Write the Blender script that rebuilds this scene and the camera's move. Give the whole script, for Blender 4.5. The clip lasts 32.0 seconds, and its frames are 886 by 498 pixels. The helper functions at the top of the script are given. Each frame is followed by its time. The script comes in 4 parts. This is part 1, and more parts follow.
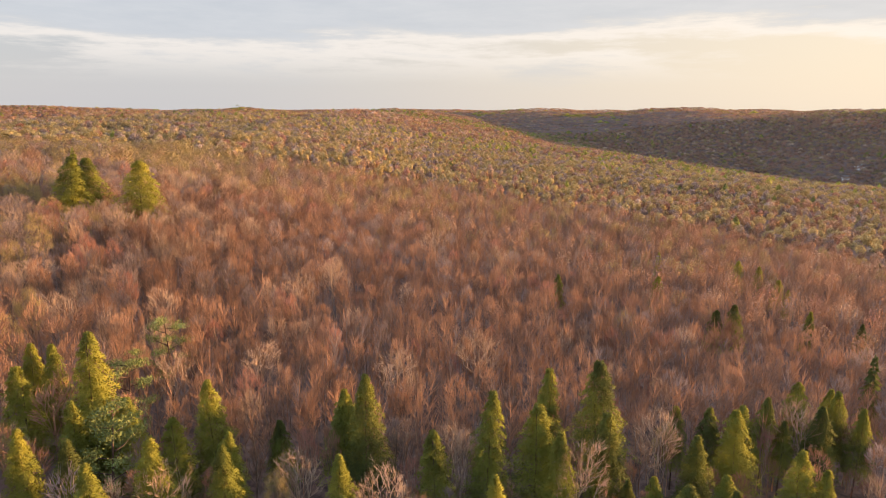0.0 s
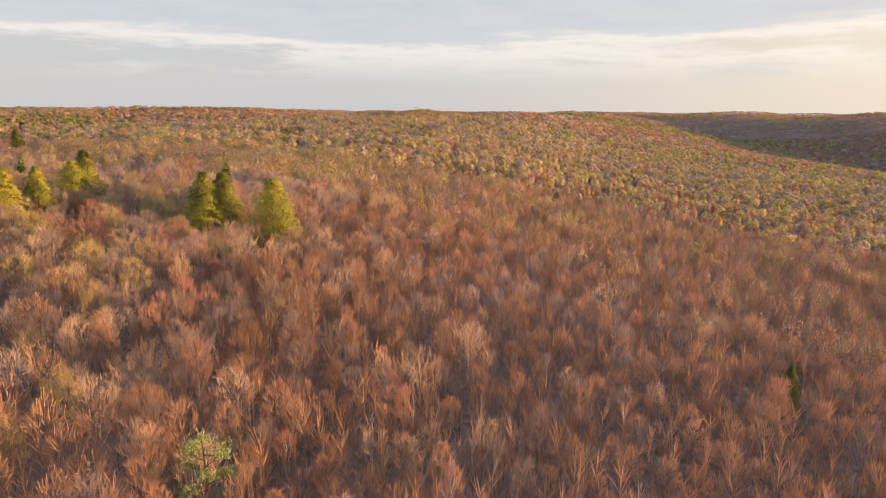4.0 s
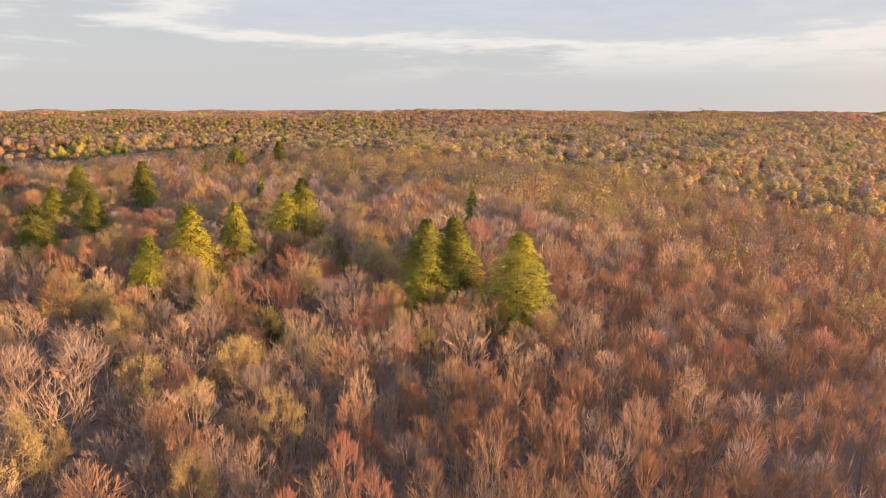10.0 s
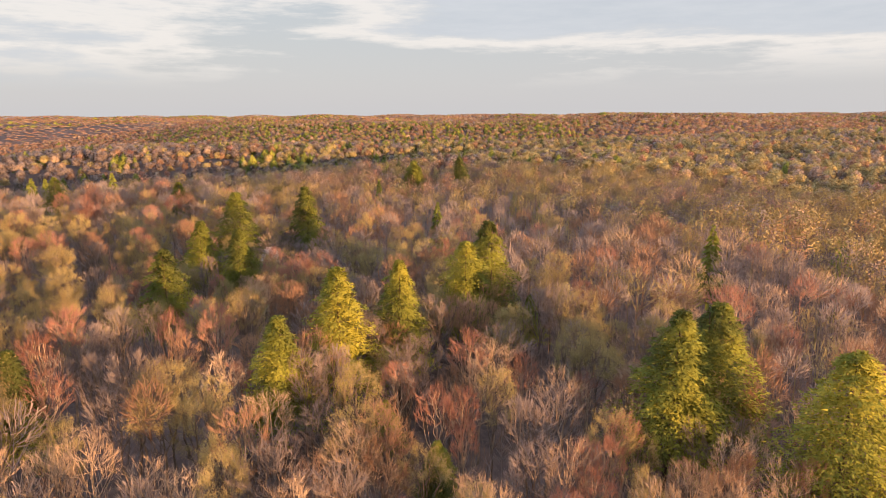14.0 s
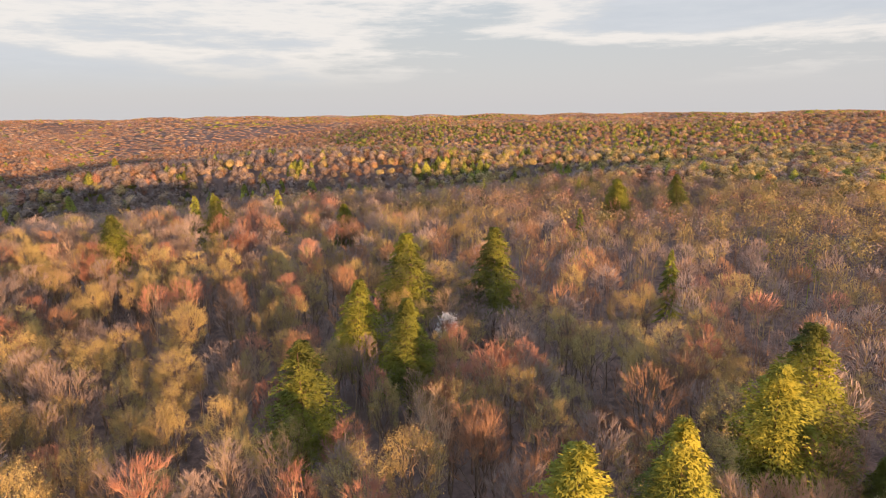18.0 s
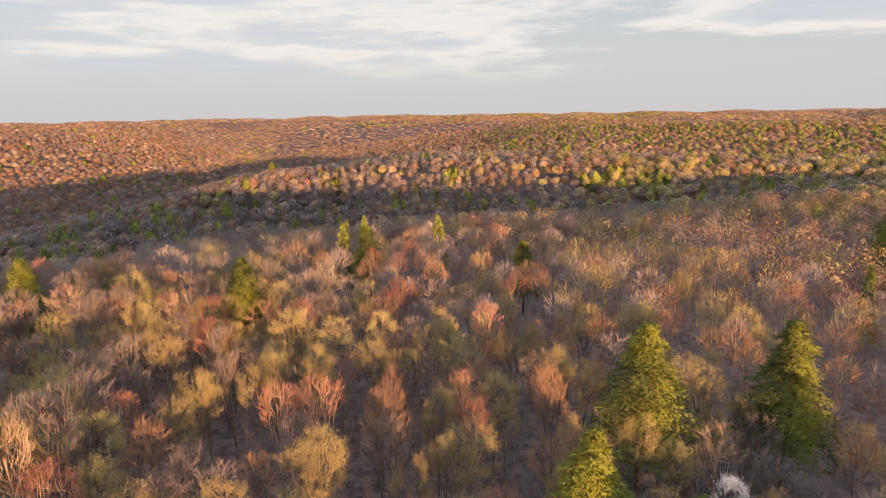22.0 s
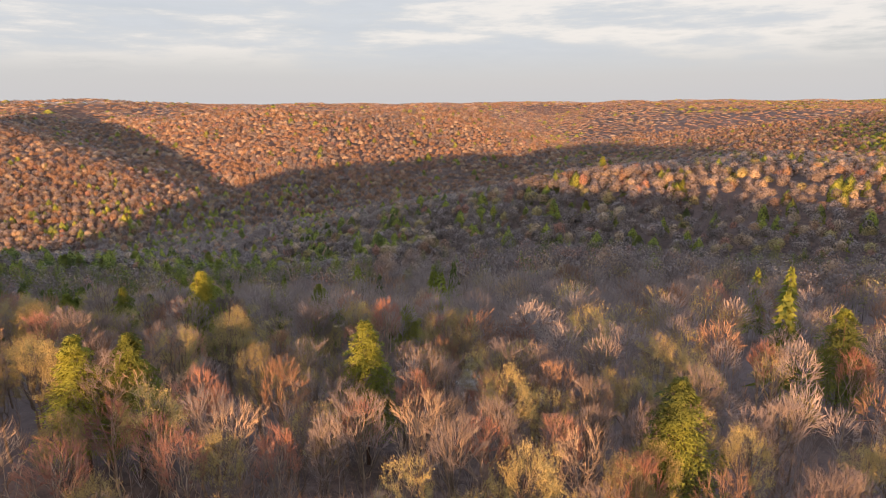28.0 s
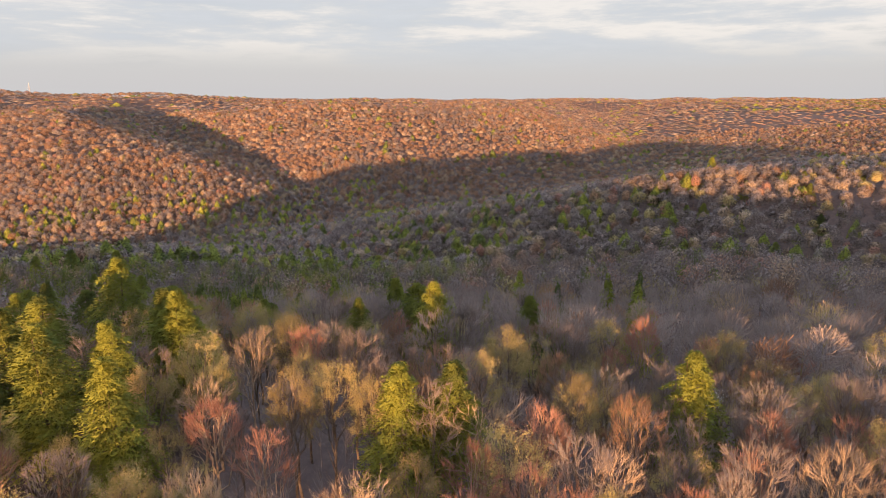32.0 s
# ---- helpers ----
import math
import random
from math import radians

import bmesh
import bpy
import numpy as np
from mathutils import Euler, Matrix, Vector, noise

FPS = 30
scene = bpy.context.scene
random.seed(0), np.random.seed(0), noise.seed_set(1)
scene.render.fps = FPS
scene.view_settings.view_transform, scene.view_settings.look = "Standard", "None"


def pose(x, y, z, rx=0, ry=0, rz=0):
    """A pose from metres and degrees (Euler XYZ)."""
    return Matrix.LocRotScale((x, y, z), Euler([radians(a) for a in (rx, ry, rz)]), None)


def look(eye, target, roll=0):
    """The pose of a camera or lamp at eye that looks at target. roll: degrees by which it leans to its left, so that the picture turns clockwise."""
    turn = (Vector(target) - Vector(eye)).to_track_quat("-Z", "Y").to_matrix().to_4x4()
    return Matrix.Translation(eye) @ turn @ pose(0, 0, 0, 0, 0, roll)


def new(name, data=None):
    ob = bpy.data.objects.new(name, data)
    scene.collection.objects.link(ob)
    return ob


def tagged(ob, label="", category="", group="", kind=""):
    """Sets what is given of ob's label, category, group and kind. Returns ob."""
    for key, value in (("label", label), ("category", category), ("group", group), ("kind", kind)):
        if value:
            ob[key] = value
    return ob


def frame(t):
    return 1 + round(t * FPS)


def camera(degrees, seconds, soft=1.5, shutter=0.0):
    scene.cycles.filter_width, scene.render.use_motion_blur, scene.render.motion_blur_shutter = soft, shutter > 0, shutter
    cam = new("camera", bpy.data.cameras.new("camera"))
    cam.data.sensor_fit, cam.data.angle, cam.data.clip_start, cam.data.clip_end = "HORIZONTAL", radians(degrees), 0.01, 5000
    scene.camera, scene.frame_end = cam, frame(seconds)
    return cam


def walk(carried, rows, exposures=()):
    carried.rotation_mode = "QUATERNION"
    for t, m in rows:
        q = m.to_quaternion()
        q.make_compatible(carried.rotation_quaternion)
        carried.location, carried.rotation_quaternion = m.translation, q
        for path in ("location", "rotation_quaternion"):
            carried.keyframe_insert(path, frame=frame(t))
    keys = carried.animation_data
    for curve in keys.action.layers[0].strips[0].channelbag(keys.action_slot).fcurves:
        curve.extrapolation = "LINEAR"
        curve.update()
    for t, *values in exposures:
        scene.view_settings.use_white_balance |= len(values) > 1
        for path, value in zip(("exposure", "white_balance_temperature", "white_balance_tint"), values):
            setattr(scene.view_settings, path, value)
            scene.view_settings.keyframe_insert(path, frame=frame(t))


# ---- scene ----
cam = camera(68.91, 32.0, soft=0.85)
ROWS = [   # seconds, eye, turns about x, y and z in degrees
    (0.0, 0.0, -0.0, 0.0, 77.85, -0.16, -0.37),
    (0.5, 0.73, 4.55, 0.34, 77.91, -0.15, 1.53),
    (1.0, 1.14, 9.19, 0.69, 77.95, -0.14, 3.43),
    (1.5, 1.22, 13.89, 1.07, 77.95, -0.17, 5.41),
    (2.0, 1.03, 18.72, 1.39, 77.94, -0.21, 7.34),
    (2.5, 0.71, 23.55, 1.66, 77.93, -0.27, 9.28),
    (3.0, 0.05, 28.43, 1.91, 77.93, -0.34, 11.18),
    (3.5, -0.72, 33.15, 2.2, 77.91, -0.4, 13.09),
    (5.5, -5.75, 51.4, 3.38, 77.94, -0.45, 20.5),
    (6.0, -7.44, 55.87, 3.73, 77.95, -0.43, 22.5),
    (6.5, -9.33, 60.28, 4.0, 77.97, -0.37, 24.8),
    (7.0, -11.36, 64.62, 4.23, 77.98, -0.3, 26.99),
    (7.5, -13.64, 68.93, 4.52, 77.99, -0.25, 28.99),
    (8.0, -16.12, 73.21, 4.84, 77.97, -0.2, 30.86),
    (8.5, -18.86, 77.43, 5.08, 77.97, -0.19, 32.69),
    (9.0, -21.7, 81.54, 5.38, 77.94, -0.15, 34.54),
    (9.5, -24.71, 85.53, 5.73, 77.88, -0.07, 36.36),
    (10.0, -27.88, 89.3, 6.14, 77.83, -0.02, 38.17),
    (10.5, -31.21, 92.93, 6.53, 77.79, 0.09, 39.96),
    (11.0, -34.74, 96.36, 6.86, 77.81, 0.12, 41.86),
    (11.5, -38.47, 99.68, 7.13, 77.85, 0.24, 44.26),
    (12.0, -42.42, 102.79, 7.4, 77.87, 0.33, 46.26),
    (12.5, -46.54, 105.79, 7.75, 77.9, 0.38, 48.06),
    (13.0, -50.8, 108.6, 8.15, 77.98, 0.39, 49.93),
    (13.5, -55.09, 111.12, 8.57, 78.04, 0.39, 51.79),
    (14.0, -59.58, 113.53, 8.89, 78.14, 0.4, 53.69),
    (14.5, -64.04, 115.73, 9.4, 78.12, 0.39, 55.55),
    (16.5, -83.33, 123.14, 10.65, 78.22, 0.46, 62.97),
    (17.0, -88.25, 124.5, 11.06, 78.2, 0.51, 64.82),
    (17.5, -93.19, 125.69, 11.46, 78.18, 0.59, 66.62),
    (18.0, -98.11, 126.73, 11.83, 78.15, 0.69, 68.39),
    (18.5, -103.03, 127.53, 12.2, 78.15, 0.76, 70.12),
    (19.0, -107.92, 128.06, 12.61, 78.12, 0.8, 71.84),
    (19.5, -112.84, 128.47, 12.96, 78.1, 0.84, 73.32),
    (20.0, -117.67, 128.68, 13.32, 78.1, 0.85, 74.72),
    (20.5, -122.64, 128.78, 13.63, 78.12, 0.83, 76.2),
    (21.0, -127.6, 128.75, 13.98, 78.11, 0.88, 77.9),
    (21.5, -132.43, 128.6, 14.34, 78.1, 0.89, 79.54),
    (22.0, -137.22, 128.36, 14.63, 78.12, 0.96, 81.1),
    (22.5, -141.86, 127.91, 14.99, 77.66, 0.99, 82.6),
    (23.0, -146.52, 127.36, 15.39, 76.94, 1.0, 84.07),
    (23.5, -151.17, 126.67, 15.79, 76.71, 0.98, 86.13),
    (24.0, -155.73, 125.72, 16.16, 76.79, 0.96, 89.9),
    (24.5, -160.2, 124.44, 16.44, 76.78, 1.06, 93.35),
    (25.0, -164.54, 123.02, 16.73, 76.75, 1.1, 95.71),
    (25.5, -168.83, 121.32, 17.03, 76.8, 0.95, 97.83),
    (27.5, -179.25, 110.71, 17.97, 76.94, 0.47, 105.46),
    (28.0, -180.25, 107.36, 18.24, 76.98, 0.4, 107.23),
    (28.5, -180.8, 103.89, 18.48, 77.01, 0.33, 108.99),
    (29.0, -180.9, 100.3, 18.71, 77.04, 0.28, 110.75),
    (29.5, -180.68, 96.62, 18.77, 77.03, 0.21, 111.18),
    (30.0, -180.19, 92.88, 18.68, 77.0, 0.15, 111.2),
    (30.5, -179.54, 88.98, 18.57, 76.88, 0.09, 111.2),
    (31.0, -178.96, 84.74, 18.46, 76.76, 0.06, 111.19),
    (31.5, -178.78, 80.23, 18.4, 76.64, 0.06, 111.18),
    (32.0, -179.35, 75.89, 18.42, 76.64, 0.01, 111.12),
]
walk(cam, [(row[0], pose(*row[1:])) for row in ROWS])

# light -------------------------------------------------------------------------------------------
SUN_YAW, SUN_HEIGHT = -80.0, 3.5          # degrees from +y to the left, degrees above the horizon
lamp = bpy.data.lights.new("sun", "SUN")
lamp.energy, lamp.angle, lamp.color = 6.2, radians(0.6), (1.0, 0.52, 0.235)
toward = Vector((math.sin(radians(-SUN_YAW)) * math.cos(radians(SUN_HEIGHT)), math.cos(radians(SUN_YAW)) * math.cos(radians(SUN_HEIGHT)), math.sin(radians(SUN_HEIGHT))))
new("sun", lamp).matrix_world = look(toward * 900, (0, 0, 0))


class Nodes:
    """Short hand for node trees."""

    def __init__(self, tree):
        self.tree = tree
        tree.nodes.clear()

    def add(self, kind, out=0):
        return self.tree.nodes.new(kind).outputs[out]

    def math(self, op, a, b=0.0, c=0.0):
        n = self.tree.nodes.new("ShaderNodeMath")
        n.operation = op
        for k, v in enumerate((a, b, c)):
            if isinstance(v, (int, float)):
                n.inputs[k].default_value = v
            else:
                self.tree.links.new(v, n.inputs[k])
        return n.outputs[0]

    def mix(self, fac, a, b, blend="MIX"):
        n = self.tree.nodes.new("ShaderNodeMix")
        n.data_type, n.blend_type = "RGBA", blend
        for k, v in ((0, fac), (6, a), (7, b)):
            if isinstance(v, (int, float)):
                n.inputs[k].default_value = v
            elif isinstance(v, tuple):
                n.inputs[k].default_value = (*v, 1.0)
            else:
                self.tree.links.new(v, n.inputs[k])
        return n.outputs[2]

    def ramp(self, v, a, b, lo=0.0, hi=1.0):
        n = self.tree.nodes.new("ShaderNodeMapRange")
        n.interpolation_type = "SMOOTHSTEP"
        for k, x in enumerate((v, a, b, lo, hi)):
            if isinstance(x, (int, float)):
                n.inputs[k].default_value = x
            else:
                self.tree.links.new(x, n.inputs[k])
        return n.outputs[0]

    def noise(self, vector, scale, detail=3.0, rough=0.55):
        n = self.tree.nodes.new("ShaderNodeTexNoise")
        n.inputs["Scale"].default_value, n.inputs["Detail"].default_value, n.inputs["Roughness"].default_value = scale, detail, rough
        if vector is not None:
            self.tree.links.new(vector, n.inputs["Vector"])
        return n.outputs[0]

    def vec(self, x, y, z):
        n = self.tree.nodes.new("ShaderNodeCombineXYZ")
        for k, v in enumerate((x, y, z)):
            if isinstance(v, (int, float)):
                n.inputs[k].default_value = v
            else:
                self.tree.links.new(v, n.inputs[k])
        return n.outputs[0]


def make_sky():
    """Evening sky: clear air low over the horizon, thin layered cloud above it, warm towards the sun."""
    world = bpy.data.worlds.new("evening_sky")
    scene.world = world
    world.use_nodes = True
    n = Nodes(world.node_tree)
    sky = world.node_tree.nodes.new("ShaderNodeTexSky")
    sky.sky_type, sky.sun_disc = "NISHITA", False
    sky.sun_elevation, sky.sun_rotation = radians(SUN_HEIGHT), radians(-SUN_YAW)
    sky.air_density, sky.dust_density, sky.ozone_density = 1.0, 1.6, 1.5
    way = world.node_tree.nodes.new("ShaderNodeTexCoord").outputs["Generated"]
    split = world.node_tree.nodes.new("ShaderNodeSeparateXYZ")
    world.node_tree.links.new(way, split.inputs[0])
    x, y, z = split.outputs
    yaw = n.math("ARCTAN2", n.math("MULTIPLY", x, -1.0), y)      # radians to the left of +y
    height = n.math("ARCSINE", z)
    # nearness to the sun's side of the sky
    glow = n.ramp(n.math("COSINE", n.math("SUBTRACT", yaw, radians(SUN_YAW))), -0.3, 1.0)
    low = n.ramp(height, 0.0, 0.22, 1.0, 0.0)
    veil = n.mix(low, (5.3, 5.7, 6.2), (6.1, 6.0, 6.1))
    veil = n.mix(n.ramp(height, 0.2, 0.7), veil, (8.8, 14.4, 27.0))
    veil = n.mix(n.math("MULTIPLY", glow, 0.9), veil, (10.5, 8.6, 6.3))
    base = n.mix(0.80, sky.outputs[0], veil)
    # layered cloud: long decks that thin out towards the horizon, ragged bright edges below them
    flat = n.vec(n.math("MULTIPLY", yaw, 1.05), n.math("MULTIPLY", height, 8.0), 0.9)
    shape = n.noise(flat, 1.15, 8.0, 0.52)
    fine = n.noise(n.vec(n.math("MULTIPLY", yaw, 7.0), n.math("MULTIPLY", height, 40.0), 3.0), 1.5, 7.0, 0.62)
    body = n.math("ADD", n.math("MULTIPLY", shape, 0.82), n.math("MULTIPLY", fine, 0.18))
    body = n.math("ADD", body, n.math("MULTIPLY", n.ramp(height, 0.03, 0.20), 0.10))
    dark = n.ramp(body, 0.50, 0.585)
    rim = n.math("MULTIPLY", n.ramp(body, 0.43, 0.50), n.math("SUBTRACT", 1.0, dark))
    base = n.mix(n.math("MULTIPLY", rim, n.ramp(height, 0.03, 0.09, 0.0, 0.6)), base, (8.6, 7.9, 7.3))
    base = n.mix(n.math("MULTIPLY", dark, n.ramp(height, 0.02, 0.09, 0.0, 0.72)), base, n.mix(fine, (4.3, 4.7, 5.3), (6.2, 6.3, 6.6)))
    back = world.node_tree.nodes.new("ShaderNodeBackground")
    world.node_tree.links.new(base, back.inputs[0])
    back.inputs[1].default_value = 0.055
    out = world.node_tree.nodes.new("ShaderNodeOutputWorld")
    world.node_tree.links.new(back.outputs[0], out.inputs[0])


make_sky()
scene.view_settings.exposure = 1.17


# materials ---------------------------------------------------------------------------------------
def surface(name, rough=0.9):
    m = bpy.data.materials.new(name)
    m.use_nodes = True
    n = Nodes(m.node_tree)
    shader = m.node_tree.nodes.new("ShaderNodeBsdfPrincipled")
    shader.inputs["Roughness"].default_value = rough
    shader.inputs["Specular IOR Level"].default_value = 0.2
    out = m.node_tree.nodes.new("ShaderNodeOutputMaterial")
    m.node_tree.links.new(shader.outputs[0], out.inputs[0])
    return m, n, shader


def foliage(name, dark, mid, light, patch=0.05, rough=0.85, translucent=0.0, porous=0.0):
    """Twigs, buds or needles: three tones that vary by tree, by piece and in patches over the land."""
    m, n, shader = surface(name, rough)
    place = n.add("ShaderNodeNewGeometry")
    piece = m.node_tree.nodes.new("ShaderNodeNewGeometry").outputs["Random Per Island"]
    tree = m.node_tree.nodes.new("ShaderNodeObjectInfo").outputs["Random"]
    stand = n.noise(place, patch, 4.0, 0.6)
    each = n.noise(place, 0.13, 1.0, 0.5)                 # about the breadth of a crown
    tone = n.math("ADD", n.math("MULTIPLY", piece, 0.10), n.math("MULTIPLY", n.math("SUBTRACT", each, 0.5), 1.5))
    tone = n.math("ADD", n.math("ADD", tone, 0.16), n.math("ADD", n.math("MULTIPLY", tree, 0.34), n.math("MULTIPLY", n.math("SUBTRACT", stand, 0.5), 1.1)))
    colour = n.mix(n.ramp(tone, 0.0, 0.45), dark, mid)
    colour = n.mix(n.ramp(tone, 0.4, 0.95), colour, light)
    m.node_tree.links.new(colour, shader.inputs["Base Color"])
    if translucent:
        glow = m.node_tree.nodes.new("ShaderNodeBsdfTranslucent")
        m.node_tree.links.new(colour, glow.inputs[0])
        blend = m.node_tree.nodes.new("ShaderNodeMixShader")
        blend.inputs[0].default_value = translucent
        m.node_tree.links.new(shader.outputs[0], blend.inputs[1])
        m.node_tree.links.new(glow.outputs[0], blend.inputs[2])
        out = [k for k in m.node_tree.nodes if k.type == "OUTPUT_MATERIAL"][0]
        m.node_tree.links.new(blend.outputs[0], out.inputs[0])
        if porous:                                        # gaps between the twigs of a crown
            gaps = n.noise(place, 1.5, 3.0, 0.7)
            clear = m.node_tree.nodes.new("ShaderNodeBsdfTransparent")
            holed = m.node_tree.nodes.new("ShaderNodeMixShader")
            m.node_tree.links.new(n.ramp(gaps, 0.44, 0.56, porous + 0.4, porous - 0.3), holed.inputs[0])
            m.node_tree.links.new(blend.outputs[0], holed.inputs[1])
            m.node_tree.links.new(clear.outputs[0], holed.inputs[2])
            m.node_tree.links.new(holed.outputs[0], out.inputs[0])
    return m


def bark(name, dark, light):
    m, n, shader = surface(name, 0.92)
    place = m.node_tree.nodes.new("ShaderNodeTexCoord").outputs["Object"]
    stretch = m.node_tree.nodes.new("ShaderNodeMapping")
    stretch.inputs["Scale"].default_value = (7, 7, 1.2)
    m.node_tree.links.new(place, stretch.inputs[0])
    ridges = n.noise(stretch.outputs[0], 2.0, 5.0, 0.65)
    blotch = n.noise(place, 0.6, 3.0)
    tone = n.math("ADD", n.math("MULTIPLY", ridges, 0.6), n.math("MULTIPLY", blotch, 0.4))
    m.node_tree.links.new(n.mix(n.ramp(tone, 0.35, 0.62), dark, light), shader.inputs["Base Color"])
    bump = m.node_tree.nodes.new("ShaderNodeBump")
    bump.inputs["Strength"].default_value, bump.inputs["Distance"].default_value = 0.6, 0.03
    m.node_tree.links.new(ridges, bump.inputs["Height"])
    m.node_tree.links.new(bump.outputs[0], shader.inputs["Normal"])
    return m


def litter():
    """Forest floor: old brown leaves, damp hollows, grey sticks and stones."""
    m, n, shader = surface("leaf_litter", 0.95)
    place = n.add("ShaderNodeNewGeometry")
    broad, leaf, fleck = n.noise(place, 0.018, 4.0), n.noise(place, 0.6, 6.0, 0.7), n.noise(place, 4.0, 3.0)
    colour = n.mix(n.ramp(leaf, 0.35, 0.68), (0.07, 0.05, 0.043), (0.21, 0.145, 0.115))
    colour = n.mix(n.ramp(broad, 0.4, 0.65), colour, n.mix(leaf, (0.085, 0.065, 0.06), (0.24, 0.175, 0.15)))
    colour = n.mix(n.ramp(fleck, 0.62, 0.74), colour, (0.27, 0.22, 0.19))
    m.node_tree.links.new(colour, shader.inputs["Base Color"])
    bump = m.node_tree.nodes.new("ShaderNodeBump")
    bump.inputs["Strength"].default_value, bump.inputs["Distance"].default_value = 0.8, 0.25
    m.node_tree.links.new(leaf, bump.inputs["Height"])
    m.node_tree.links.new(bump.outputs[0], shader.inputs["Normal"])
    return m


def plain(name, colour, other, rough=0.7, scale=1.5, metal=0.0):
    m, n, shader = surface(name, rough)
    place = m.node_tree.nodes.new("ShaderNodeTexCoord").outputs["Object"]
    m.node_tree.links.new(n.mix(n.ramp(n.noise(place, scale, 5.0), 0.35, 0.65), colour, other), shader.inputs["Base Color"])
    shader.inputs["Metallic"].default_value = metal
    return m


LITTER = litter()
BARK = bark("grey_brown_bark", (0.09, 0.068, 0.055), (0.26, 0.20, 0.155))
PALE_BARK = bark("pale_bark", (0.20, 0.15, 0.11), (0.47, 0.36, 0.265))
DARK_BARK = bark("hemlock_bark", (0.045, 0.03, 0.024), (0.13, 0.09, 0.07))
TONES = {   # dark, middle and light tone, share of light let through
    "brown_twigs": ((0.21, 0.13, 0.09), (0.37, 0.228, 0.148), (0.52, 0.34, 0.225), 0.28),
    "pale_twigs": ((0.33, 0.24, 0.165), (0.48, 0.355, 0.245), (0.62, 0.475, 0.34), 0.2),
    "red_maple_buds": ((0.26, 0.135, 0.105), (0.40, 0.215, 0.16), (0.50, 0.30, 0.225), 0.28),
    # grey carries the cool tint of shade in its colour, besides tree variety
    "grey_twigs": ((0.185, 0.15, 0.137), (0.29, 0.237, 0.215), (0.40, 0.33, 0.295), 0.28),
    "yellow_green_buds": ((0.26, 0.205, 0.10), (0.39, 0.315, 0.14), (0.52, 0.435, 0.19), 0.25),
    "hemlock_needles": ((0.10, 0.125, 0.038), (0.235, 0.265, 0.052), (0.42, 0.41, 0.07), 0.3),
}
TWIGS, PALE_TWIGS, RED_BUDS, GREY_TWIGS, BUDS, NEEDLES = [foliage(name, *tones[:3], translucent=tones[3]) for name, tones in TONES.items()]
OPEN_WOODS = {name: foliage("open_crowns_of_" + name, *tones[:3], translucent=tones[3], porous=0.2 if "needles" in name else 0.5) for name, tones in TONES.items()}
PINE_NEEDLES = foliage("pine_needles", (0.11, 0.14, 0.045), (0.20, 0.25, 0.08), (0.29, 0.35, 0.13))
BLOSSOM = foliage("white_blossom", (0.60, 0.58, 0.55), (0.74, 0.72, 0.69), (0.82, 0.80, 0.77))
WHITE_PAINT = plain("white_paint", (0.74, 0.73, 0.70), (0.82, 0.81, 0.79))
ROOF_GREY = plain("grey_roofing", (0.22, 0.21, 0.21), (0.32, 0.31, 0.30))
GLASS_DARK = plain("window_glass", (0.03, 0.035, 0.04), (0.05, 0.055, 0.06), 0.1)
STEEL = plain("galvanised_steel", (0.52, 0.52, 0.52), (0.64, 0.64, 0.63), 0.5, 0.4, 0.6)


# ---------------------------------------------------------------- the lie of the land
GORGE = [(-420, -1500, -128), (-440, -800, -126), (-490, -440, -122), (-655, -306, -118), (-869, -185, -116), (-1100, -62, -112), (-1320, 20, -108), (-1650, -20, -100), (-2200, -170, -88), (-3200, -330, -70)]
NEAR_RAVINE = [(-600, -270, -116), (-500, -90, -84), (-450, 60, -56), (-415, 200, -44), (-400, 340, -33)]
FAR_RAVINE = [(-760, -270, -114), (-890, -425, -98), (-1100, -830, -62), (-1400, -1150, -30)]
NORTH_VALE = [(-1500, 0, -104), (-1150, 40, -100), (-880, 190, -92), (-640, 470, -84), (-420, 770, -72), (-260, 1150, -58), (-200, 1600, -40)]
EAST_VALLEY = [(1000, -700, -130), (1000, 300, -124), (560, 760, -116), (420, 1050, -106), (300, 1500, -80), (150, 2100, -40)]


def ease(v, a, b):
    v = np.clip((v - a) / (b - a), 0.0, 1.0)
    return v * v * (3 - 2 * v)


def valley(x, y, line, slope, soft, left=None):
    """Height of the sides of a valley that runs along a line of (x, y, floor); left: the slope on the left of its run."""
    best = np.full(np.shape(x), 1e9)
    for (ax, ay, az), (bx, by, bz) in zip(line, line[1:]):
        ux, uy = bx - ax, by - ay
        s = np.clip(((x - ax) * ux + (y - ay) * uy) / (ux * ux + uy * uy), 0, 1)
        d = np.hypot(x - ax - s * ux, y - ay - s * uy)
        steep = slope if left is None else np.where(ux * (y - ay) - uy * (x - ax) > 0, left, slope)
        best = np.minimum(best, az + s * (bz - az) + steep * (np.sqrt(d * d + soft * soft) - soft * 0.6))
    return best


def softmin(a, b, k):
    h = np.clip(0.5 + 0.5 * (b - a) / k, 0, 1)
    return b + (a - b) * h - k * h * (1 - h)


def rolling(x, y):
    """Gentle swells, about -1 to 1."""
    return (np.sin(x / 310 + 1.3 * np.sin(y / 420)) + np.sin(y / 370 + 0.9 * np.sin(x / 290 + 2)) + 0.6 * np.sin((x + y) / 140) + 0.4 * np.sin((x - 1.4 * y) / 83)) / 3


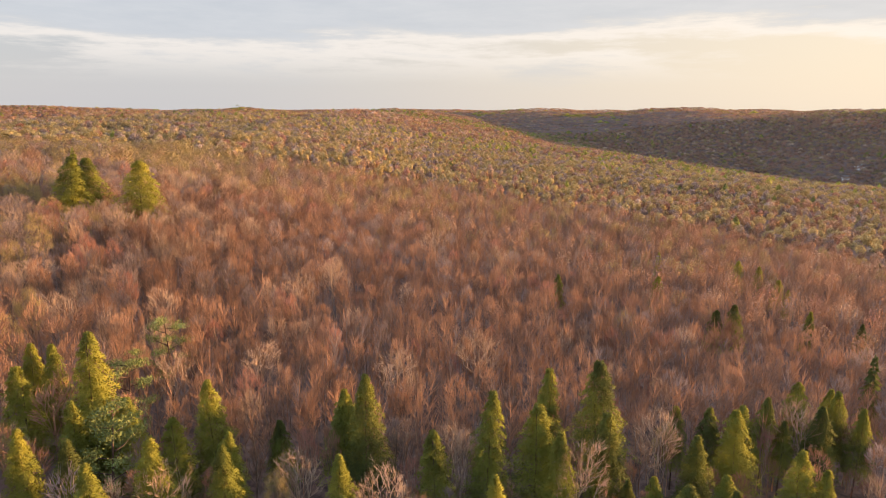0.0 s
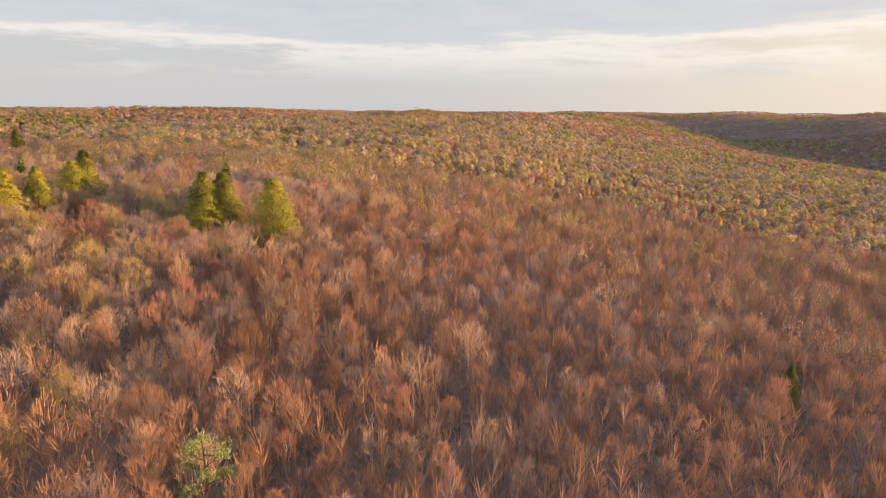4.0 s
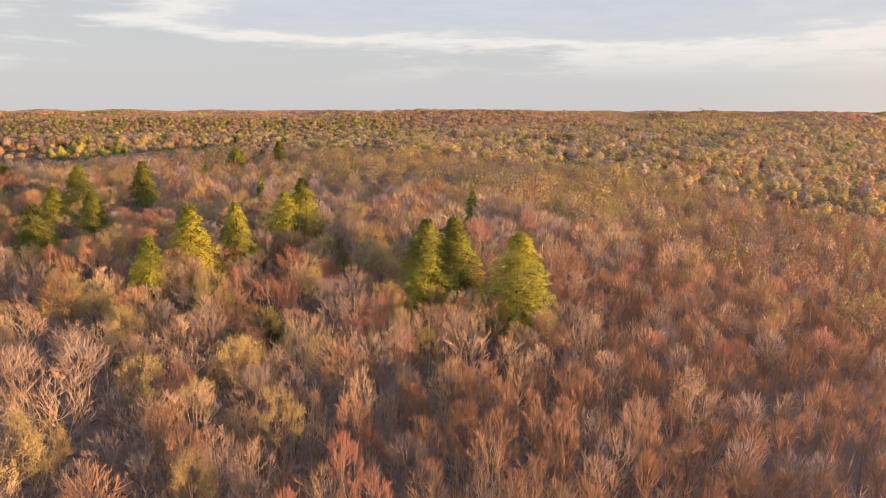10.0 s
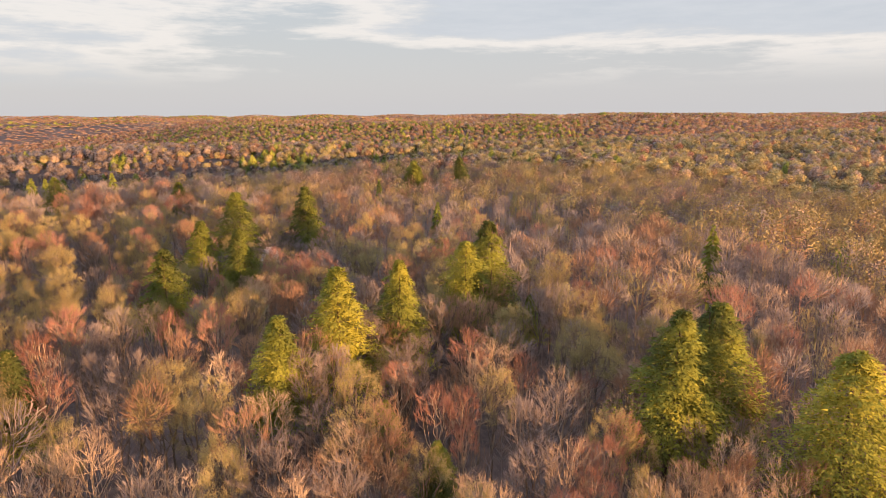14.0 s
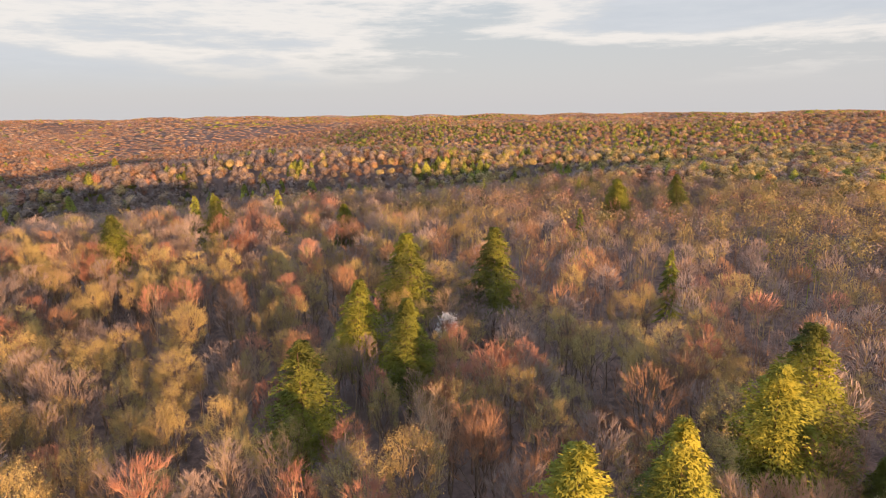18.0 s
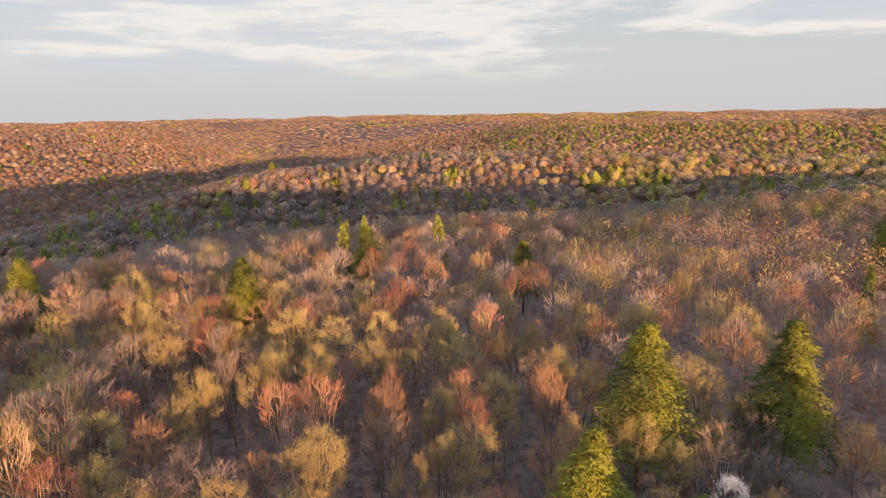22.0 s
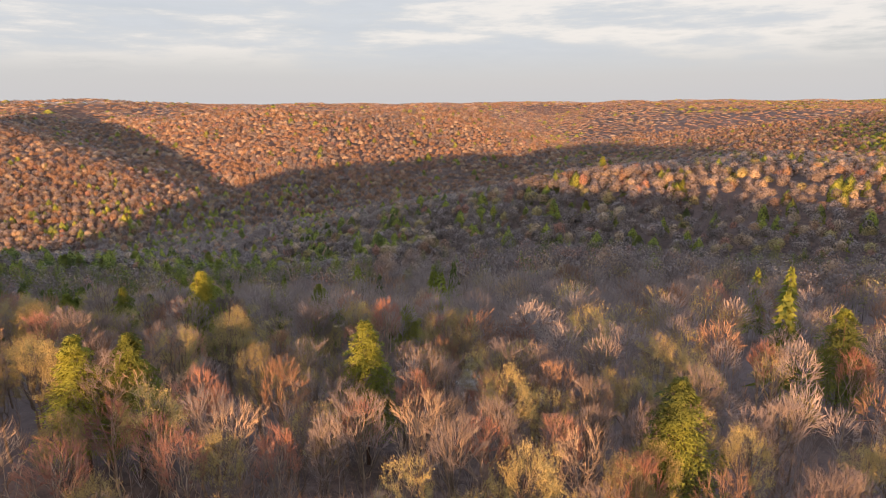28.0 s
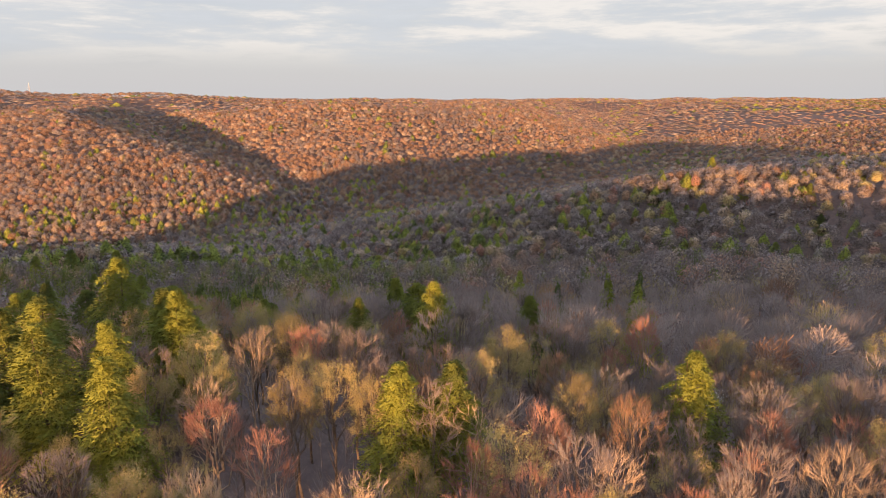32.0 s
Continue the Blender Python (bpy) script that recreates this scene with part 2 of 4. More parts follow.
def ground_height(x, y):
    x, y = np.asarray(x, float), np.asarray(y, float)
    run = 30 * np.logaddexp(0, (x + 180) / 30)
    r = np.hypot(x + 100, y - 100)
    near = -24.5 - 60 * (1 - np.exp(-run * 0.172 / 60)) + 14 * ease(y, 300, 1000) * ease(-x, -150, 250) - 80 * ease(-y, 180, 340)
    far = -20 + 9 * rolling(x * 0.45, y * 0.45)
    far = far + 12 * np.sin(x / 128 + 1.7 * np.sin(y / 310)) * np.sin(y / 104 + 1.4 * np.sin(x / 270 + 1)) * ease(r, 550, 900)
    far = far + 9 * np.exp(-((x + 980) ** 2 + (y - 500) ** 2) / 230 ** 2)
    far = far + 34 * np.exp(-((x + 1300) ** 2 + (y + 1570) ** 2) / 600 ** 2)
    z = near + (far - near) * ease(r, 600, 1300)
    z = softmin(z, valley(x, y, GORGE, 0.225, 40, 0.33), 18)
    z = softmin(z, valley(x, y, NEAR_RAVINE, 0.21, 30, 0.34), 6)
    z = softmin(z, valley(x, y, FAR_RAVINE, 0.33, 20), 14)
    z = softmin(z, valley(x, y, NORTH_VALE, 0.40, 40, 0.155), 9)
    z = softmin(z, valley(x, y, EAST_VALLEY, 0.20, 60), 30)
    z = z + 7 * np.exp(-((x + 232) ** 2 + (y - 16) ** 2) / 55 ** 2)
    return z + 1.2 * rolling(x * 3.1, y * 3.1) + 0.35 * rolling(x * 11, y * 11)


# meshes ------------------------------------------------------------------------------------------
def mesh_of(name, verts, faces_per, material, second=None, since=0, normals=None):
    """A mesh from an array of corners, each run of faces_per corners one face; faces from number since on are of the second material."""
    verts = np.ascontiguousarray(verts, dtype=np.float32).reshape(-1, 3)
    count = len(verts) // faces_per
    me = bpy.data.meshes.new(name)
    me.vertices.add(len(verts))
    me.vertices.foreach_set("co", verts.ravel())
    me.loops.add(len(verts))
    me.loops.foreach_set("vertex_index", np.arange(len(verts), dtype=np.int32))
    me.polygons.add(count)
    me.polygons.foreach_set("loop_start", np.arange(0, len(verts), faces_per, dtype=np.int32))
    me.materials.append(material)
    if second:
        me.materials.append(second)
        me.polygons.foreach_set("material_index", (np.arange(count) >= since).astype(np.int32))
    if normals is not None:
        me.attributes.new("custom_normal", "FLOAT_VECTOR", "POINT").data.foreach_set("vector", np.ascontiguousarray(normals, dtype=np.float32).ravel())
    me.update(calc_edges=True)
    return me


def child(name, data, parent):
    ob = new(name, data)
    ob.parent = parent
    return ob


def box(sx, sy, sz, x=0, y=0, z=0):
    bm = bmesh.new()
    bmesh.ops.create_cube(bm, size=1.0, matrix=Matrix.Translation((x, y, z)) @ Matrix.Diagonal((sx, sy, sz, 1)))
    return bm


def part(name, bm, material, parent, label=""):
    me = bpy.data.meshes.new(name)
    bm.to_mesh(me)
    bm.free()
    me.materials.append(material)
    ob = child(name, me, parent)
    return tagged(ob, label) if label else ob


# ground ------------------------------------------------------------------------------------------
def make_ground():
    steps = np.linspace(-1, 1, 321)
    axis = np.sinh(steps * 4.6) / math.sinh(4.6) * 6500
    gx, gy = np.meshgrid(axis - 120, axis + 110, indexing="ij")
    gz = ground_height(gx, gy)
    n = len(axis)
    me = bpy.data.meshes.new("ground")
    me.vertices.add(n * n)
    me.vertices.foreach_set("co", np.stack([gx, gy, gz], -1).astype(np.float32).ravel())
    i, j = np.meshgrid(np.arange(n - 1), np.arange(n - 1), indexing="ij")
    a = (i * n + j).ravel()
    quads = np.stack([a, a + n, a + n + 1, a + 1], -1).astype(np.int32)
    me.loops.add(quads.size)
    me.loops.foreach_set("vertex_index", quads.ravel())
    me.polygons.add(len(quads))
    me.polygons.foreach_set("loop_start", np.arange(0, quads.size, 4, dtype=np.int32))
    me.polygons.foreach_set("use_smooth", np.ones(len(quads), dtype=bool))
    me.materials.append(LITTER)
    me.update(calc_edges=True)
    tagged(new("ground", me), "brown leaf-littered forest floor of a plateau cut by valleys", "ground", kind="structure")


make_ground()


# shapes of trees ---------------------------------------------------------------------------------
def unit(v):
    return v / (np.linalg.norm(v, axis=-1, keepdims=True) + 1e-9)


def slivers(a, b, width, rng, stray=None):
    """Thin pointed triangles from a to b, turned at random about their length or, with stray, broadside up with that much chance."""
    along = unit(b - a)
    facing = rng.normal(size=a.shape) if stray is None else np.array((0, 0, 1.0)) + rng.normal(size=a.shape) * stray
    side = unit(np.cross(along, facing)) * (np.asarray(width).reshape(-1, 1) / 2)
    return np.stack([a - side, a + side, b], 1)


def flakes(p, size, rng, squash=0.7):
    """Small leaf-like triangles about the points p."""
    u = unit(rng.normal(size=p.shape) * (1, 1, squash))
    w = unit(np.cross(u, rng.normal(size=p.shape)))
    s = np.asarray(size).reshape(-1, 1)
    return np.stack([p - u * s * 0.5 - w * s * 0.32, p - u * s * 0.4 + w * s * 0.36, p + u * s * 0.6], 1)


def tube(points, radii, sides, rng):
    """Triangles round a bent, tapered stem."""
    points = np.asarray(points, float)
    out, rings = [], []
    turn = rng.random() * 6.28
    for k, p in enumerate(points):
        d = unit(points[min(k + 1, len(points) - 1)] - points[max(k - 1, 0)])
        u = unit(np.cross(d, (0.31, 0.95, 0.07)))
        w = np.cross(d, u)
        ang = turn + np.arange(sides) * 2 * math.pi / sides
        rings.append(p + radii[k] * (np.cos(ang)[:, None] * u + np.sin(ang)[:, None] * w))
    for r, q in zip(rings, rings[1:]):
        for s in range(sides):
            e = (s + 1) % sides
            out += [(r[s], r[e], q[e]), (r[s], q[e], q[s])]
    return np.array(out)


def bent(start, way, length, rise, wobble, pieces, rng):
    """A stem that leans up on its way."""
    pts, p, d = [start], np.array(start, float), unit(np.array(way, float))
    for _ in range(pieces):
        d = unit(d + np.array((0, 0, rise)) + rng.normal(size=3) * wobble)
        p = p + d * length / pieces
        pts.append(p)
    return np.array(pts)


def arch(a, b, lift, gnarl, pieces, rng):
    """A bowed stem from a to b that rises first and then leans out."""
    a, b = np.asarray(a, float), np.asarray(b, float)
    long = np.linalg.norm(b - a)
    mid = a + (b - a) * 0.45 + np.array((0, 0, lift * long))
    u = np.linspace(0, 1, pieces + 1)[:, None]
    p = a * (1 - u) ** 2 + 2 * mid * u * (1 - u) + b * u ** 2
    p[1:-1] += rng.normal(size=p[1:-1].shape) * gnarl * long
    return p


def broadleaf(seed, height, width, fork, limbs, twig, twig_width, buds=0, bud_size=0.2, gnarl=0.05, depth=0.27, low=-0.15):
    """Trunk, single limbs and crown of a broadleaf tree in early spring, as arrays of triangles; the crown is a ragged dome."""
    rng = np.random.RandomState(seed)
    base_r = height * 0.013
    zc = height * (1 - depth)
    lobes = rng.normal(size=(5, 3))
    swell = 0.10 * rng.normal(size=5)

    def shell(d, r):
        d = unit(d)
        k = 1 + (np.exp(-3 * ((d[..., None, :] - unit(lobes)) ** 2).sum(-1)) * swell * 2.2).sum(-1)
        return np.array((0, 0, zc)) + d * np.array((width / 2, width / 2, height * depth)) * (np.asarray(r) * k)[..., None]

    top = np.array((rng.normal() * 0.3, rng.normal() * 0.3, zc + height * depth * 0.35))
    axis = arch((0, 0, -0.4), top, 0.0, 0.015, 6, rng)
    trunk = tube(axis, np.linspace(base_r, base_r * 0.3, 7), 6, rng)
    limb_list, fine, twig_a, twig_b = [], [], [], []
    per = max(1, int(round(twig / (limbs * 25))))
    for k in range(limbs):
        z = low * 0.6 + (0.97 - low * 0.6) * (k + 0.5) / limbs
        az = k * 2.399 + rng.normal() * 0.2
        d = np.array((math.cos(az) * math.sqrt(1 - z * z), math.sin(az) * math.sqrt(1 - z * z), z))
        s = (fork + (0.92 - fork) * (k + rng.random() * 0.5) / limbs) * 6
        at = axis[int(s)] + (axis[int(s) + 1] - axis[int(s)]) * (s - int(s))
        limb = arch(at, shell(d, 0.64), -0.06, gnarl, 4, rng)
        r0 = base_r * 0.52 * (0.75 + 0.4 * rng.random())
        woody = [tube(limb, np.linspace(r0, r0 * 0.3, 5), 4, rng)]
        for b in range(5):
            s2 = min(1.3 + b * 0.6 + rng.random() * 0.4, 3.95)
            at2 = limb[int(s2)] + (limb[int(s2) + 1] - limb[int(s2)]) * (s2 - int(s2))
            d2 = unit(d + rng.normal(size=3) * 0.42)
            d2[2] = max(d2[2], low)
            goal = shell(d2, 0.72 + 0.14 * rng.random())
            goal[2] = max(goal[2], at2[2] + 0.35 * np.linalg.norm(goal[:2] - at2[:2]))
            bough = arch(at2, goal, 0.02, gnarl, 3, rng)
            woody.append(tube(bough[[0, 1, 3]], np.linspace(r0 * 0.46, r0 * 0.17, 3), 3, rng))
            d3 = unit(d2 + rng.normal(size=(5, 3)) * 0.2)
            d3[:, 2] = np.maximum(d3[:, 2], low)
            end = shell(d3, 0.84 + 0.12 * rng.random(5))
            start = bough[rng.randint(1, 4, 5)]
            end[:, 2] = np.maximum(end[:, 2], start[:, 2] + 0.6 * np.linalg.norm(end[:, :2] - start[:, :2], axis=1))
            end[:, 2] = np.minimum(end[:, 2], height * 0.97)
            fine.append(slivers(start, end, np.full(5, r0 * 0.26), rng))
            for c in range(5):
                run = unit(end[c] - start[c])
                a = start[c] + (end[c] - start[c]) * (0.3 + 0.7 * rng.random((per, 1)))
                way = unit(run + (0, 0, 0.45) + rng.normal(size=(per, 3)) * 0.34)
                e = a + way * (0.45 + 0.75 * rng.random((per, 1))) * height / 16
                e[:, 2] = np.minimum(e[:, 2], height * (0.97 + 0.05 * rng.random(per)))
                twig_a.append(a), twig_b.append(e)
        limb_list.append(np.concatenate(woody))
    a, b = np.concatenate(twig_a), np.concatenate(twig_b)
    crown = [np.concatenate(fine), slivers(a, b, twig_width * (0.7 + 0.6 * rng.random(len(a))), rng)]
    for q in range(buds):
        share = 0.2 + 0.9 * rng.random((len(a), 1))
        crown.append(flakes(a + (b - a) * share + rng.normal(size=a.shape) * 0.2, bud_size * (0.6 + 0.8 * rng.random(len(a))), rng))
    return trunk, limb_list, np.concatenate(crown)


def hemlock(seed, height, width, tiers=28, leaves=46):
    """Trunk, drooping tiered boughs of a hemlock and the way that each spray faces."""
    rng = np.random.RandomState(seed)
    trunk = tube(bent((0, 0, -0.4), (0, 0, 1), height * 0.97, 0.3, 0.02, 5, rng), np.linspace(height * 0.015, 0.04, 6), 6, rng)
    parts, ways = [], []
    plump = 0.54 + 0.14 * rng.random()
    for k in range(tiers):
        f = 0.26 + 0.73 * (k / (tiers - 1)) ** 0.95
        z = height * f
        full = width / 2 * (1 - ((f - 0.26) / 0.75)) ** plump * (0.80 + 0.34 * rng.random())
        full = max(full, 0.3)
        count = int(4 + 5 * (1 - f))
        for b in range(count):
            az = b * 6.283 / count + k * 1.3 + rng.normal() * 0.3
            long = full * (0.68 + 0.55 * rng.random())
            out = np.array((math.cos(az), math.sin(az), 0.0))
            side = np.array((-math.sin(az), math.cos(az), 0.0))
            u = rng.random((leaves, 1)) ** 0.6
            rise = 0.30 * (1 - f) + 0.32
            spine = out * long * u + np.array((0, 0, 1.0)) * (z + long * (rise * u - 0.60 * u * u))
            breadth = (0.17 + 0.26 * (1 - u)) * long + 0.18
            p = spine + side * breadth * rng.uniform(-1, 1, (leaves, 1)) + rng.normal(size=(leaves, 3)) * 0.10
            tip = p + unit(out * 0.9 + side * rng.normal(size=(leaves, 1)) * 0.7 + np.array((0, 0, -0.15)) + rng.normal(size=(leaves, 3)) * 0.35) * (0.20 + 0.26 * rng.random((leaves, 1))) * min(1.0, 0.6 + full * 0.3)
            span = unit(np.cross(tip - p, np.array((0, 0, 1.0)) + rng.normal(size=(leaves, 3)) * 0.8)) * (0.035 + 0.05 * rng.random((leaves, 1)))
            parts.append(np.stack([p - span, p + span, tip], 1))
            ways.append(unit(out * (0.35 + 0.75 * u) + side * rng.normal(size=(leaves, 1)) * 0.3 + np.array((0, 0, 0.55)) + rng.normal(size=(leaves, 3)) * 0.3))
    top = np.array((0, 0, height * 0.985))
    a = top - np.array((0, 0, 1.0)) * rng.random((14, 1)) * 0.9
    d = rng.normal(size=(14, 3)) * (0.35, 0.35, 0.2) + (0, 0, 0.25)
    parts.append(slivers(a, a + d, np.full(14, 0.25), rng))
    ways.append(unit(d))
    crown, ways = np.concatenate(parts), np.concatenate(ways)
    facing = np.cross(crown[:, 1] - crown[:, 0], crown[:, 2] - crown[:, 0])
    crown = np.where(((facing * ways).sum(-1) < 0)[:, None, None], crown[:, ::-1], crown)
    return trunk, crown, np.repeat(ways[:, None], 3, 1)


def pine(seed, height, width):
    """Open-crowned pine: bare trunk, a few crooked limbs with flat pads of needles."""
    rng = np.random.RandomState(seed)
    axis = bent((0, 0, -0.4), (0.06, 0.02, 1), height * 0.95, 0.25, 0.05, 7, rng)
    trunk = tube(axis, np.linspace(height * 0.013, 0.06, 8), 6, rng)
    limbs, pads = [], []
    for k in range(15):
        s = 3.0 + 3.9 * k / 14
        at = axis[int(s)] + (axis[min(int(s) + 1, 7)] - axis[int(s)]) * (s - int(s))
        az = k * 2.4 + rng.normal() * 0.3
        long = width / 2 * (0.95 - 0.35 * abs(k - 7) / 7) * (0.7 + 0.5 * rng.random())
        limb = bent(at, (math.cos(az), math.sin(az), 0.15), long, 0.10, 0.14, 3, rng)
        limbs.append(tube(limb, np.linspace(0.09, 0.03, 4), 3, rng))
        for q in (limb[2], limb[3], (limb[2] + limb[3]) / 2):
            c = q + rng.normal(size=(80, 3)) * (0.62, 0.62, 0.18) + (0, 0, 0.18)
            pads.append(flakes(c, 0.15 + 0.16 * rng.random(80), rng))
    return trunk, limbs, np.concatenate(pads)


# places of trees that stand out: x, y and, where given, height
HEMLOCKS_START = [(-37, 64, 21), (-8, 66, 19), (20, 73, 20), (13, 74, 18), (5, 64, 19), (29, 152, 12), (68, 193, 12), (62, 129, 14)]
HEMLOCKS_START_BAND = [(-49, 73), (-46, 73), (-45, 65), (-38, 54), (-25, 67), (-21, 61), (-20, 55), (-26, 54), (-11, 69), (-9, 55), (-11, 48), (-8, 50), (0, 62), (6, 57), (11, 66), (13, 62), (19, 66), (30, 68), (30, 61), (30, 57), (35, 76), (40, 78), (45, 82), (37, 73), (53, 88), (57, 88), (57, 85), (58, 81), (40, 64), (42, 63), (51, 79), (23, 54), (16, 52), (-29, 49)]
HEMLOCKS_EAST = [(89, 186), (92, 179), (92, 169), (91, 161), (80, 133), (90, 130), (55, 157), (58, 129)]
HEMLOCKS_PLATEAU = [(-84, 181, 24.5), (-100, 175, 24), (-100, 184, 23), (-141, 183, 23), (-139, 176, 21), (-132, 150, 22.5), (-129, 140, 19), (-134, 160, 21.5), (-163, 136, 18.5), (-183, 147, 17.7), (-173, 151, 18), (-198, 159, 19.5), (-195, 174, 20), (-228, 53, 16.8), (-231, 57, 16.8), (-244, 78, 17.8), (-240, 112, 18.2), (-233, 23, 18), (-216, 32, 17.8), (-240, 6, 21), (-258, 163, 15), (-269, 133, 17), (-552, 85, 21), (-256, 244, 17)]
HEMLOCKS_PLATEAU_MORE = [(-106, 192), (-262, 249), (-259, 247), (-250, 262)]
HEMLOCKS_SMALL = [(-139, 184), (-135, 187), (-109, 149), (-121, 150)]
HEMLOCKS_GROVE = [(-224, 23), (-218, 21), (-227, 9), (-236, -8), (-252, -23), (-248, 8), (-235, 20), (-307, -78), (-352, -121), (-249, -11), (-380, -110), (-382, -119), (-428, -128), (-220, 13), (-255, -33), (-305, -59), (-385, -71), (-448, -100), (-412, -67), (-520, -121), (-461, -68), (-279, 28), (-270, 37), (-261, 43), (-347, -138), (-317, -116)]
HEMLOCKS_RAVINE = [(-478, -47), (-297, 47), (-277, 55), (-281, 57), (-478, 47), (-429, 53), (-282, 69), (-292, 71), (-445, -4), (-465, 22), (-435, 76), (-452, 78), (-442, 107), (-474, 126), (-591, 55), (-606, 61), (-587, 79), (-501, 62), (-492, 75), (-491, 82), (-510, 91), (-515, 100), (-520, 117), (-523, 125), (-503, 125), (-557, -40), (-545, -31)]
PINES = [(-38, 86), (-37, 73), (-33, 59)]
PALE_EAST = [(-23, 135), (-53, 177), (-60, 103), (-73, 114), (6, 93), (-25, 86), (-6, 85), (-30, 52), (-25, 53), (-14, 59), (-5, 56), (2, 65), (15, 62), (26, 71), (50, 81), (-83, 122), (-50, 170), (-78, 111), (-97, 145), (-73, 99), (-27, 121), (-23, 139), (-1, 177), (-61, 106), (-46, 104), (-112, 140), (-83, 200), (-76, 151), (-115, 188), (-47, 248), (-71, 167), (15, 165), (-58, 93)]
PALE_PLATEAU = [(-133, 134), (-112, 141), (-107, 179), (-110, 168), (-122, 136), (-100, 182), (-114, 125), (-106, 127), (-94, 141), (-75, 193), (-70, 176), (-90, 160), (-106, 207), (-100, 224), (-122, 119), (-123, 116), (-91, 146), (-79, 160), (-231, 19), (-236, 22), (-233, 33), (-230, 60), (-237, 90), (-235, 104), (-211, 44), (-271, 26)]
RED_EAST = [(-74, 135), (-99, 127), (-101, 140), (-113, 155), (-32, 334), (-117, 168), (-101, 139), (-122, 152), (-110, 153), (-98, 127), (-96, 158), (-167, 160), (-128, 214), (-131, 195)]
RED_WEST = [(-205, 141), (-239, 137), (-164, 159), (-156, 139), (-165, 164), (-159, 187), (-238, 136), (-204, 125), (-199, 141), (-190, 150), (-205, 120), (-242, 85), (-220, 39), (-223, 62), (-224, 66), (-231, 65), (-216, 63), (-219, 45), (-238, 101), (-225, 78), (-239, 36), (-242, 55), (-223, 110), (-232, 66), (-234, 82), (-224, 148)]
BUDDING = [(-170, 123), (-165, 119), (-163, 128), (-163, 115), (-157, 166), (-152, 160), (-175, 175), (-175, 209), (-224, 171), (-240, 186), (-219, 185), (-241, 257), (-194, 125), (-233, 99), (-202, 102), (-180, 119), (-211, 110), (-219, 91), (-215, 124), (-214, 119), (-253, 90), (-227, 103), (-209, 112), (-200, 97), (-222, 170), (-225, 183), (-213, 184), (-211, 167), (-224, 96), (-192, 124), (-245, 153), (-221, 139), (-250, 68), (-255, 59), (-247, 95), (-232, 78), (-224, 72), (-250, 105), (-245, 100), (-255, 64), (-257, 90), (-222, 57)]
BARE_WEST = [(-201, 150), (-168, 155), (-206, 133), (-179, 138), (-150, 151), (-216, 156), (-210, 144), (-200, 131), (-191, 147), (-200, 108), (-204, 150)]
BLOSSOMING = [(-255, 80), (-254, 88), (-185, 161), (-345, 280), (-395, 98)]


# the woods ---------------------------------------------------------------------------------------
NEAR_LINE = [(0, 70), (-40, 120), (-100, 160), (-160, 152), (-205, 130), (-230, 85), (-238, 40)]   # the stretch of wood seen closest


def off_line(x, y, line=NEAR_LINE):
    best = np.full(np.shape(x), 1e9)
    for (ax, ay), (bx, by) in zip(line, line[1:]):
        ux, uy = bx - ax, by - ay
        s = np.clip(((x - ax) * ux + (y - ay) * uy) / (ux * ux + uy * uy), 0, 1)
        best = np.minimum(best, np.hypot(x - ax - s * ux, y - ay - s * uy))
    return best


def patches(x, y, size, seed):
    """Smooth noise between 0 and 1 over the land."""
    rng = np.random.RandomState(seed)
    grid = rng.random((64, 64))
    u, v = x / size + 17.3, y / size + 9.1
    i, j = np.floor(u).astype(int), np.floor(v).astype(int)
    fu, fv = u - i, v - j
    fu, fv = fu * fu * (3 - 2 * fu), fv * fv * (3 - 2 * fv)
    g = lambda a, b: grid[a % 64, b % 64]
    return (g(i, j) * (1 - fu) + g(i + 1, j) * fu) * (1 - fv) + (g(i, j + 1) * (1 - fu) + g(i + 1, j + 1) * fu) * fv


KINDS = ("bare", "pale", "red", "bud", "hemlock", "grey")


def east_slope(x, y):
    return ease(x + 0.12 * (y - 150), -112, -62) * (1 - ease(y, 330, 520))


